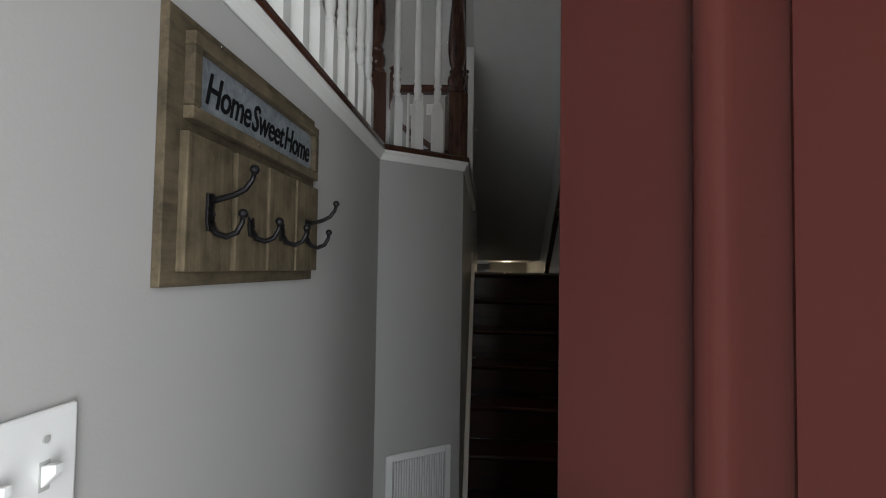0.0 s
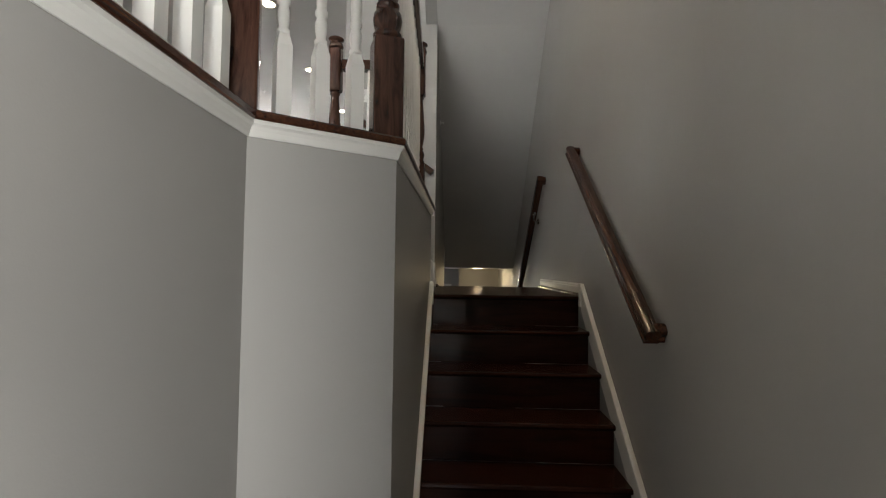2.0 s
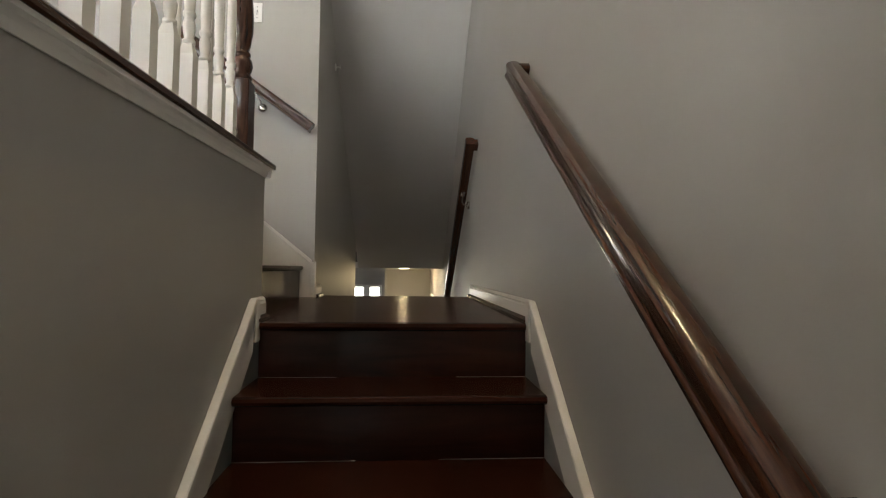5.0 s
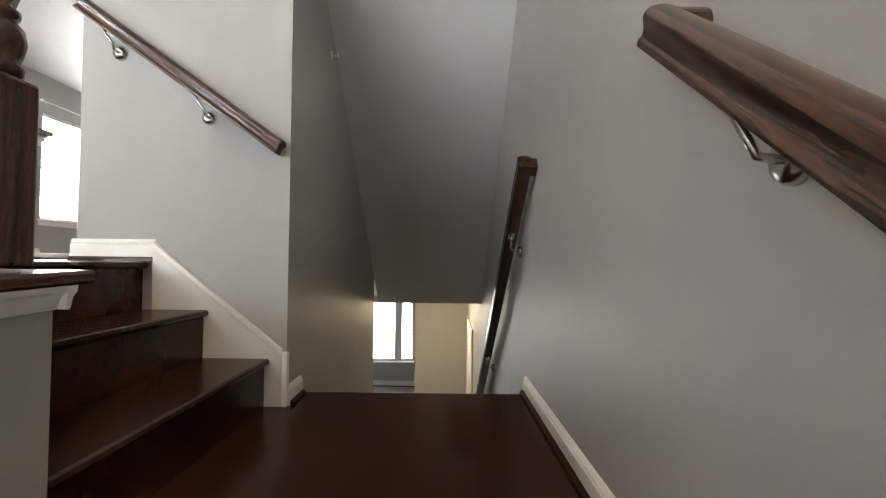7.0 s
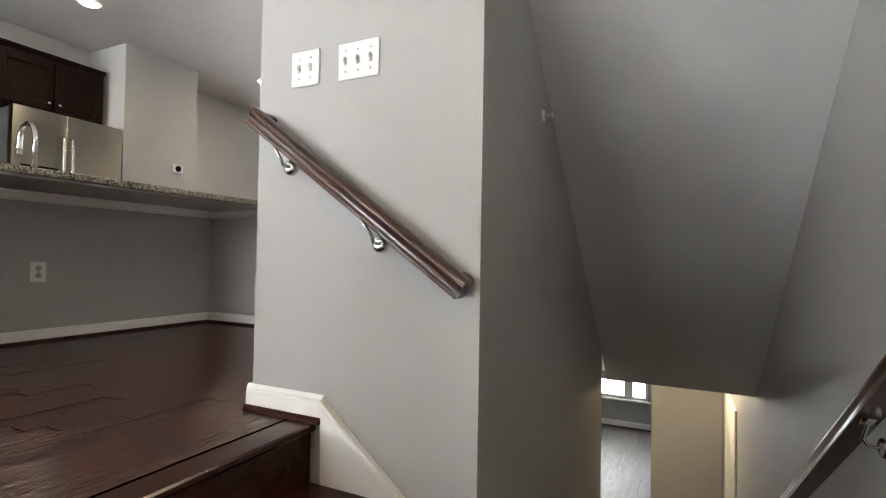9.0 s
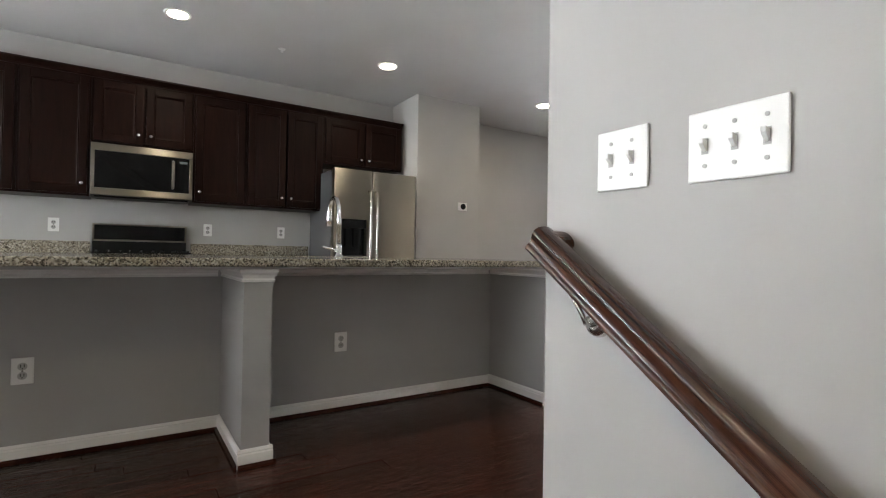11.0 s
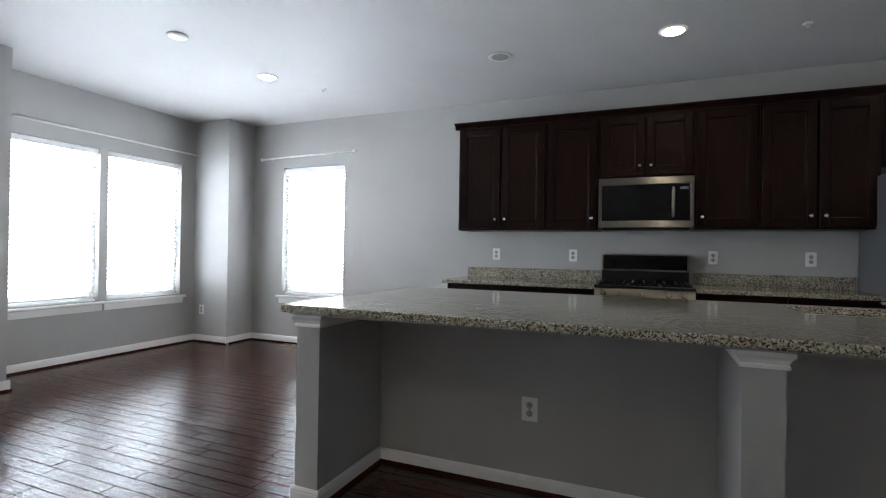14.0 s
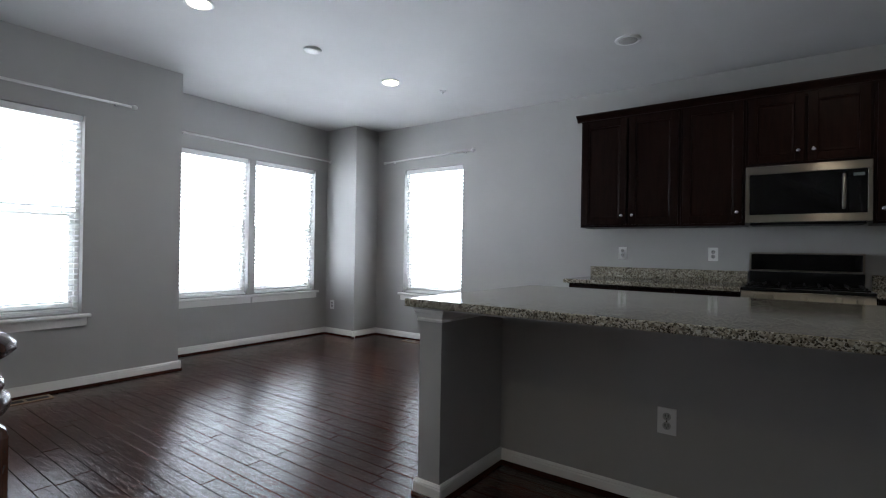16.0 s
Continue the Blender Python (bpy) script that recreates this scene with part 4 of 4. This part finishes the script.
t = thing("island_worktop", "speckled beige granite worktop on the island", "worktop", (-3.7, 1.0, 0.865))
part("granite_slab", slab_with_hole(-4.42, -3.125, -0.845, 2.868, 0.865, 0.90, (-4.33, -3.95, 1.27, 2.03)), GRANITE, t)
t = thing("kitchen_sink", "stainless steel undermount sink in the island", "sink", (-4.14, 1.65, 0.66))
part("basin", boxes(((-4.35, 1.25, 0.66), (-3.93, 2.05, 0.664)), ((-4.35, 1.25, 0.6645), (-4.331, 2.05, 0.852)), ((-3.949, 1.25, 0.6645), (-3.93, 2.05, 0.852)), ((-4.33, 1.25, 0.6645), (-3.95, 1.269, 0.852)), ((-4.33, 2.031, 0.6645), (-3.95, 2.05, 0.852))), STEEL, t)
t = thing("kitchen_faucet", "tall chrome gooseneck faucet with a side lever", "faucet", (-3.89, 1.615, 0.90))
fy = 1.615
part("base", lathe([(0.030, 0.9005), (0.030, 0.910), (0.022, 0.918), (0.020, 0.97), (0.017, 0.985)], 20, None, (-3.89, fy, 0)), CHROME, t)
part("spout", tube([(-3.89, fy, 0.985), (-3.89, fy, 1.16), (-3.90, fy, 1.22), (-3.93, fy, 1.265), (-3.98, fy, 1.28), (-4.03, fy, 1.265), (-4.06, fy, 1.22), (-4.065, fy, 1.15), (-4.065, fy, 1.10)], [0.016, 0.014, 0.0135, 0.013, 0.013, 0.013, 0.014, 0.018, 0.019], 16), CHROME, t)
part("lever", tube([(-3.89, fy - 0.018, 0.945), (-3.89, fy - 0.045, 0.952), (-3.89, fy - 0.10, 0.966)], [0.012, 0.008, 0.006], 12), CHROME, t)

# ---- kitchen wall cabinets ----
XU = -5.87


def cab_door(parent, x, y0, y1, z0, z1, knob=None, name="door"):
    """A shaker door with a raised inner edge on the plane x, facing +x."""
    d = part(name, boxes(((x, y0, z0), (x + 0.018, y0 + 0.058, z1)), ((x, y1 - 0.058, z0), (x + 0.018, y1, z1)), ((x, y0 + 0.058, z1 - 0.058), (x + 0.018, y1 - 0.058, z1)), ((x, y0 + 0.058, z0), (x + 0.018, y1 - 0.058, z0 + 0.058)), bev=0.0022), CABWOOD, parent)
    bm = bmesh.new()
    rings = []
    for q, o in ((0.057, 0.010), (0.064, 0.013), (0.072, 0.0085), (0.080, 0.0075)):
        rings.append([bm.verts.new((x + o, yy_, zz_)) for yy_, zz_ in ((y0 + q, z0 + q), (y1 - q, z0 + q), (y1 - q, z1 - q), (y0 + q, z1 - q))])
    for a, b in zip(rings, rings[1:]):
        for k in range(4):
            bm.faces.new((a[k], a[(k + 1) % 4], b[(k + 1) % 4], b[k]))
    bm.faces.new(rings[-1])
    bmesh.ops.recalc_face_normals(bm, faces=bm.faces[:])
    p = new("panel", mesh_of("panel", bm, CABWOOD))
    p.parent = d
    if knob:
        kb = new("knob", mesh_of("knob", tube([(x + 0.018, *knob), (x + 0.030, *knob), (x + 0.034, *knob), (x + 0.043, *knob), (x + 0.046, *knob)], [0.006, 0.0055, 0.014, 0.0145, 0.009], 16), CHROME))
        kb.parent = d
    return d


def wall_cabinet(label, y0, y1, z0, z1, doors, xb=XK, knob_z=None):
    t = thing("wall_cabinet", label, "cabinet", (XK, y0, z0), "kitchen wall cabinets")
    part("body", boxes(((xb + 0.002, y0 + 0.0005, z0), (XU - 0.018, y1 - 0.0005, z1)), bev=0.0015), CABWOOD, t)
    part("face_frame", boxes(((XU - 0.0175, y0 + 0.0005, z0), (XU, y0 + 0.032, z1)), ((XU - 0.0175, y1 - 0.032, z0), (XU, y1 - 0.0005, z1)), ((XU - 0.0175, y0 + 0.032, z1 - 0.035), (XU, y1 - 0.032, z1)), ((XU - 0.0175, y0 + 0.032, z0), (XU, y1 - 0.032, z0 + 0.035)), bev=0.001), CABWOOD, t)
    kz = z0 + 0.10 if knob_z is None else knob_z
    m = 0.018
    if doors == 2:
        mid = (y0 + y1) / 2
        cab_door(t, XU + 0.001, y0 + m, mid - 0.010, z0 + m, z1 - m, (mid - 0.045, kz))
        cab_door(t, XU + 0.001, mid + 0.010, y1 - m, z0 + m, z1 - m, (mid + 0.045, kz))
    else:
        cab_door(t, XU + 0.001, y0 + m, y1 - m, z0 + m, z1 - m, ((y1 - m - 0.035) if doors == 1 else (y0 + m + 0.035), kz))


Z0, Z1 = 1.352, 2.328
wall_cabinet("dark espresso double-door wall cabinet at the window end", -1.058, -0.212, Z0, Z1, 2)
wall_cabinet("narrow dark espresso wall cabinet beside the microwave", -0.212, 0.246, Z0, Z1, 1)
wall_cabinet("short dark espresso cabinet above the microwave", 0.246, 0.994, 1.795, Z1, 2, knob_z=1.89)
wall_cabinet("narrow dark espresso wall cabinet past the microwave", 0.994, 1.444, Z0, Z1, -1)
wall_cabinet("dark espresso double-door wall cabinet beside the fridge", 1.444, 2.191, Z0, Z1, 2)
wall_cabinet("short dark espresso cabinet above the fridge", 2.191, 3.096, 1.845, Z1, 2, knob_z=1.92)
crown = [(XU - 0.02, Z1 + 0.0005), (XU + 0.006, Z1 + 0.0005), (XU + 0.008, Z1 + 0.014), (XU + 0.030, Z1 + 0.036), (XU + 0.044, Z1 + 0.044), (XU + 0.044, Z1 + 0.056), (XU - 0.02, Z1 + 0.056)]
t = thing("cabinet_crown", "dark crown moulding along the wall cabinets", "moulding", (XU, 1.0, Z1))
part("front_moulding", prism(crown, -1.100, 3.096, "y"), CABWOOD, t)
part("side_moulding", prism([(-1.0585, Z1 + 0.0005), (-1.066, Z1 + 0.014), (-1.088, Z1 + 0.036), (-1.1005, Z1 + 0.044), (-1.1005, Z1 + 0.056), (-1.0585, Z1 + 0.056)], XK + 0.002, XU - 0.0205, "x"), CABWOOD, t)

# microwave
t = thing("microwave_oven", "stainless steel over-the-range microwave with dark glass", "microwave", (-6.0, 0.62, 1.365))
part("body", boxes(((XK + 0.002, 0.250, 1.366), (-5.836, 0.990, 1.790)), bev=0.003), BLACKIRON, t)
part("trim_top", boxes(((-5.8355, 0.252, 1.728), (-5.812, 0.988, 1.788)), bev=0.004), STEEL, t)
part("trim_bottom", boxes(((-5.8355, 0.252, 1.368), (-5.812, 0.988, 1.425)), bev=0.004), STEEL, t)
part("trim_side", boxes(((-5.8355, 0.252, 1.4255), (-5.814, 0.278, 1.7275)), bev=0.002), STEEL, t)
part("trim_side", boxes(((-5.8355, 0.962, 1.4255), (-5.814, 0.988, 1.7275)), bev=0.002), STEEL, t)
part("door_glass", boxes(((-5.8355, 0.2785, 1.4255), (-5.816, 0.86, 1.7275)), bev=0.002), BLACKGLASS, t)
part("control_panel", boxes(((-5.8355, 0.8605, 1.4255), (-5.817, 0.9615, 1.7275)), bev=0.002), BLACKGLASS, t)
part("door_handle", tube([(-5.816, 0.835, 1.46), (-5.785, 0.835, 1.475), (-5.778, 0.835, 1.575), (-5.785, 0.835, 1.68), (-5.816, 0.835, 1.695)], [0.010, 0.012, 0.013, 0.012, 0.010], 12), STEEL, t)
part("display", boxes(((-5.8168, 0.885, 1.68), (-5.8162, 0.945, 1.70))), material("display_grey", (0.12, 0.15, 0.16), 0.3), t)
part("underside_vent", boxes(((-6.1, 0.28, 1.352), (-5.85, 0.96, 1.3655)), bev=0.004), BLACKIRON, t)

# range
t = thing("kitchen_range", "stainless steel gas range with black top and backguard", "stove", (-5.88, 0.62, 0))
part("body", boxes(((XK + 0.002, 0.252, 0.03), (-5.575, 0.988, 0.872)), bev=0.004), BLACKIRON, t)
part("cooktop", boxes(((XK + 0.08, 0.250, 0.8725), (-5.56, 0.990, 0.892)), bev=0.004), BLACKIRON, t)
bg = part("backguard", boxes(((XK + 0.003, 0.262, 0.8725), (XK + 0.079, 0.978, 1.145)), bev=0.006), BLACKIRON, t)
part("backguard_frame", boxes(((XK + 0.0795, 0.262, 0.995), (XK + 0.086, 0.978, 1.010)), ((XK + 0.0795, 0.262, 1.133), (XK + 0.086, 0.978, 1.146)), ((XK + 0.0795, 0.262, 1.0105), (XK + 0.086, 0.276, 1.1325)), ((XK + 0.0795, 0.964, 1.0105), (XK + 0.086, 0.978, 1.1325))), STEEL, t)
part("backguard_glass", boxes(((XK + 0.0795, 0.2765, 1.0105), (XK + 0.083, 0.9635, 1.1325))), BLACKGLASS, t)
part("control_strip", prism([(-5.5745, 0.790), (-5.548, 0.795), (-5.560, 0.868), (-5.5745, 0.871)], 0.252, 0.988, "y", 0.002), STEEL, t)
for y in (0.32, 0.43, 0.62, 0.80, 0.91):
    part("knob", tube([(-5.552, y, 0.832), (-5.536, y, 0.835), (-5.520, y, 0.838)], [0.022, 0.021, 0.018], 18), STEEL, t)
part("oven_door", boxes(((-5.5745, 0.258, 0.21), (-5.540, 0.982, 0.780)), bev=0.005), STEEL, t)
part("oven_window", boxes(((-5.5395, 0.34, 0.33), (-5.537, 0.90, 0.62))), BLACKGLASS, t)
part("oven_handle", tube([(-5.54, 0.30, 0.725), (-5.50, 0.31, 0.73), (-5.495, 0.62, 0.73), (-5.50, 0.93, 0.73), (-5.54, 0.94, 0.725)], 0.011, 12), STEEL, t)
part("drawer", boxes(((-5.5745, 0.258, 0.05), (-5.545, 0.982, 0.20)), bev=0.004), STEEL, t)
for y0 in (0.27, 0.51, 0.75):
    bm = bmesh.new()
    for k in range(3):
        yy_ = y0 + 0.02 + 0.085 * k
        bm_box(bm, (-6.06, yy_, 0.905), (-5.60, yy_ + 0.012, 0.918))
    for xx in (-6.06, -5.84, -5.612):
        bm_box(bm, (xx, y0 + 0.006, 0.8925), (xx + 0.012, y0 + 0.216, 0.905))
    part("grate", bm, BLACKIRON, t)

# base cabinets and worktops on the kitchen wall
for lab2, y0, y1, n in (("dark espresso base cabinets at the window end", -1.06, 0.245, 3), ("dark espresso base cabinets beside the fridge", 0.995, 2.15, 2)):
    t = thing("base_cabinet", lab2, "cabinet", (-5.9, y0, 0), "kitchen base cabinets")
    part("body", boxes(((XK + 0.002, y0, 0.10), (-5.615, y1, 0.854)), bev=0.002), CABWOOD, t)
    part("toe_kick", boxes(((XK + 0.05, y0 + 0.01, 0.0), (-5.68, y1 - 0.01, 0.0995))), BLACKIRON, t)
    wd = (y1 - y0) / n
    for i in range(n):
        a = y0 + i * wd
        cab_door(t, -5.614, a + 0.008, a + wd - 0.008, 0.12, 0.66, (a + wd - 0.05, 0.60))
        cab_door(t, -5.614, a + 0.008, a + wd - 0.008, 0.675, 0.845, (a + wd / 2, 0.76), "drawer")
for lab2, y0, y1 in (("speckled granite worktop at the window end", -1.095, 0.2475), ("speckled granite worktop beside the fridge", 0.9925, 2.152)):
    t = thing("kitchen_worktop", lab2, "worktop", (-5.9, y0, 0.855), "kitchen worktops")
    part("granite_slab", boxes(((XK + 0.002, y0, 0.855), (-5.565, y1, 0.888)), bev=0.004, seg=2), GRANITE, t)
    part("backsplash", boxes(((XK + 0.002, y0 + 0.03, 0.8885), (XK + 0.022, y1, 0.990)), bev=0.002), GRANITE, t)

# fridge
t = thing("refrigerator", "stainless steel side-by-side fridge with a water dispenser", "refrigerator", (-5.8, 2.6, 0))
GREYSIDE = material("fridge_side", (0.10, 0.10, 0.105), 0.4, 0.3)
part("body", boxes(((XK + 0.02, 2.165, 0.03), (-5.525, 3.055, 1.735)), bev=0.006), GREYSIDE, t)
part("freezer_door", boxes(((-5.5245, 2.162, 0.10), (-5.455, 2.228, 1.745)), ((-5.5245, 2.502, 0.10), (-5.455, 2.553, 1.745)), ((-5.5245, 2.228, 1.258), (-5.455, 2.502, 1.745)), ((-5.5245, 2.228, 0.10), (-5.455, 2.502, 0.90)), bev=0.0), STEEL, t)
part("fridge_door", boxes(((-5.5245, 2.559, 0.10), (-5.455, 3.056, 1.745)), bev=0.010, seg=2), STEEL, t)
part("dispenser", boxes(((-5.5245, 2.2285, 0.9005), (-5.515, 2.5015, 1.2575)), ((-5.5145, 2.2285, 1.17), (-5.457, 2.5015, 1.2575)), ((-5.5145, 2.2285, 0.9005), (-5.458, 2.5015, 0.915)), ((-5.5145, 2.30, 0.99), (-5.495, 2.345, 1.165)), ((-5.5145, 2.385, 0.99), (-5.495, 2.43, 1.165))), BLACKGLASS, t, "black dispenser recess")
for y in (2.522, 2.592):
    part("door_handle", tube([(-5.455, y, 0.72), (-5.41, y, 0.74), (-5.398, y, 0.90), (-5.396, y, 1.15), (-5.398, y, 1.38), (-5.41, y, 1.52), (-5.455, y, 1.54)], [0.012, 0.014, 0.015, 0.015, 0.015, 0.014, 0.012], 14), NICKEL, t)
part("toe_grille", boxes(((-5.52, 2.17, 0.005), (-5.47, 3.05, 0.09)), bev=0.004), BLACKIRON, t)

t = thing("thermostat", "small white thermostat with a round dark dial", "thermostat", (-5.6, 3.754, 1.44))
part("wall_plate", boxes(((-5.5995, 3.690, 1.438), (-5.585, 3.815, 1.528)), bev=0.004, seg=2), PLASTIC, t)
part("dial", tube([(-5.5848, 3.757, 1.483), (-5.575, 3.757, 1.483), (-5.571, 3.757, 1.483)], [0.034, 0.033, 0.028], 24), BLACKGLASS, t)

# ---- ceiling fittings ----
LIT = [(-5.09, 0.79), (-5.09, 2.52), (-5.12, 4.55), (-3.04, -2.54), (-4.83, -2.51), (-3.0, 2.6), (-3.1, 4.5), (-3.08, 6.49)]


def downlight(x, y, lit):
    t = thing("recessed_light", "lit recessed ceiling light with a white trim" if lit else "unlit recessed ceiling light with a white trim", "ceiling light", (x, y, ZC), "recessed ceiling lights")
    part("trim_ring", lathe([(0.092, ZC - 0.0005), (0.092, ZC - 0.004), (0.086, ZC - 0.008), (0.070, ZC - 0.008), (0.066, ZC - 0.002)], 32, None, (x, y, 0)), PLASTIC, t)
    # unlit: a flat wall-grey disc carries the shade of the can's recess
    part("lens", lathe([(0.066, ZC - 0.0085), (0.064, ZC - 0.010), (0.03, ZC - 0.013), (0.0, ZC - 0.0135)], 28, None, (x, y, 0)), BULB if lit else WALL, t)


for x, y in LIT:
    downlight(x, y, True)
    lamp("downlight", "SPOT", 9, pose(x, y, ZC - 0.02), (1.0, 0.84, 0.62), radius=0.06, cone=140)
downlight(-5.11, -0.44, False)
downlight(-0.50, -0.80, True)
lamp("downlight", "SPOT", 28, pose(-0.50, -0.80, ZC - 0.02), (1.0, 0.77, 0.44), radius=0.06, cone=140)
t = thing("smoke_detector", "flat round white smoke detector on the ceiling", "smoke detector", (-3.93, -2.52, ZC))
part("housing", lathe([(0.070, ZC - 0.0005), (0.070, ZC - 0.006), (0.062, ZC - 0.014), (0.030, ZC - 0.018), (0.0, ZC - 0.018)], 28, None, (-3.93, -2.52, 0)), PLASTIC, t)
for x, y in ((-5.28, 1.6), (-5.30, -2.25), (-4.2, 5.4)):
    t = thing("sprinkler_head", "small white fire sprinkler on the ceiling", "sprinkler", (x, y, ZC), "sprinkler heads")
    part("escutcheon", lathe([(0.030, ZC - 0.0005), (0.028, ZC - 0.005), (0.012, ZC - 0.008)], 20, None, (x, y, 0)), PLASTIC, t)
    part("deflector", lathe([(0.006, ZC - 0.0085), (0.005, ZC - 0.022), (0.013, ZC - 0.024), (0.013, ZC - 0.026), (0.0, ZC - 0.027)], 14, None, (x, y, 0)), PLASTIC, t)
t = thing("sprinkler_head", "small white sidewall sprinkler in the stairwell", "sprinkler", (XH, 1.92, 1.07), "sprinkler heads")
part("escutcheon", tube([(XH + 0.001, 1.92, 1.07), (XH + 0.007, 1.92, 1.07), (XH + 0.010, 1.92, 1.07)], [0.025, 0.024, 0.010], 20), PLASTIC, t)
part("deflector", tube([(XH + 0.0105, 1.92, 1.07), (XH + 0.035, 1.92, 1.07), (XH + 0.036, 1.92, 1.07), (XH + 0.040, 1.92, 1.07)], [0.006, 0.005, 0.013, 0.012], 14), PLASTIC, t)

# floor registers
for x, y, along in ((-2.52, -3.84, "x"), (-6.08, -3.20, "y")):
    a, b = (0.155, 0.055) if along == "x" else (0.055, 0.155)
    t = thing("floor_register", "brown metal floor register beside the wall", "vent", (x, y, 0), "floor registers")
    part("frame", boxes(((x - a, y - b, 0.0005), (x + a, y - b + 0.016, 0.006)), ((x - a, y + b - 0.016, 0.0005), (x + a, y + b, 0.006)), ((x - a, y - b + 0.016, 0.0005), (x - a + 0.016, y + b - 0.016, 0.006)), ((x + a - 0.016, y - b + 0.016, 0.0005), (x + a, y + b - 0.016, 0.006)), bev=0.0015), VENTMETAL, t)
    # flat dark sheet drawn as the shade between the register's bars
    part("grid", boxes(((x - a + 0.0165, y - b + 0.0165, 0.0005), (x + a - 0.0165, y + b - 0.0165, 0.002))), SLOT, t)
    part("bar", boxes(((x - 0.008, y - b + 0.017, 0.0025), (x + 0.008, y + b - 0.017, 0.0055)) if along == "x" else ((x - a + 0.017, y - 0.008, 0.0025), (x + a - 0.017, y + 0.008, 0.0055))), VENTMETAL, t)

# ---- lower floor things ----
t = thing("door_2", "white door casing at the foot of the lower stairs", "door", (0, 5.6, ZB), "", "structure")
part("casing", boxes(((-0.022, 5.05, ZB), (-0.002, 5.14, ZB + 2.12)), ((-0.022, 5.98, ZB), (-0.002, 6.07, ZB + 2.12)), ((-0.022, 5.1405, ZB + 2.03), (-0.002, 5.9795, ZB + 2.12)), bev=0.004), TRIM, t)
part("door_leaf", boxes(((-0.012, 5.1405, ZB + 0.005), (-0.002, 5.9795, ZB + 2.0295)), bev=0.003), TRIM, t)
part("door_knob", tube([(-0.012, 5.21, ZB + 0.95), (-0.04, 5.21, ZB + 0.95), (-0.07, 5.21, ZB + 0.95)], [0.012, 0.012, 0.027], 16), NICKEL, t)
t = thing("storage_bench", "low white wooden bench at the foot of the stairs", "bench", (-0.35, 6.5, ZB))
part("box", boxes(((-0.62, 6.32, ZB - 0.012), (-0.06, 6.715, ZB + 0.26)), bev=0.006), TRIM, t)
part("lid", boxes(((-0.635, 6.305, ZB + 0.2605), (-0.05, 6.7155, ZB + 0.285)), bev=0.005), TRIM, t)
t = thing("ceiling_light", "small lit flush ceiling light over the lower hall", "ceiling light", (-0.45, 5.4, -0.37))
part("base", lathe([(0.10, -0.3702), (0.10, -0.3715), (0.09, -0.3725)], 24, None, (-0.45, 5.4, 0)), PLASTIC, t)
part("diffuser", lathe([(0.088, -0.3726), (0.08, -0.3732), (0.05, -0.3736), (0.0, -0.3738)], 24, None, (-0.45, 5.4, 0)), BULB, t)
lamp("hall_light", "POINT", 6.5, pose(-0.45, 5.4, -0.52), (1.0, 0.80, 0.48), radius=0.07)

# ---- floor planks ----
random.seed(5)
LENGTHS = (0.45, 0.62, 0.9, 1.2)
PLANK = {L: mesh_of("plank", boxes(((-0.0408, 0.0006, -0.0155), (0.0408, L - 0.0006, 0.0)), bev=0.0022), FLOORWOOD) for L in LENGTHS}
fl = thing("floor", "dark red-brown hand-scraped hardwood plank floor", "floor", (-3.5, 0, 0), "", "structure")
rest = bmesh.new()
count = 0
for r in range(56):
    x = -1.570 - 0.0826 * (r + 0.5)
    y = YR if x < XJ else YF
    first = random.uniform(0.2, 1.0)
    bm_box(rest, (x - 0.0408, y + 0.0006, -0.0155), (x + 0.0408, y + first - 0.0006, 0))
    y += first
    while y < YB - 1.2:
        L = random.choice(LENGTHS)
        if -4.9 < x < -1.9 and -4.6 < y < 0.5 and not (x < -3.87 and y > -0.9) and count < 300:
            part("plank", PLANK[L], FLOORWOOD, fl).matrix_basis = pose(x, y, random.uniform(-0.0008, 0.0), random.uniform(-0.05, 0.05), random.uniform(-0.30, 0.30))
            count += 1
        else:
            bm_box(rest, (x - 0.0408, y + 0.0006, -0.0155), (x + 0.0408, y + L - 0.0006, 0))
        y += L
for r in range(5):
    x = -1.0 - 0.1135 * (r + 0.5) - 0.002
    bm_box(rest, (x - 0.056, -1.6, -0.0155), (x + 0.056, 0.096, 0))
ob = part("planks_beyond", rest, FLOORWOOD, fl)
tagged(ob, "dark plank floor in the far part of the room", kind="stuff")
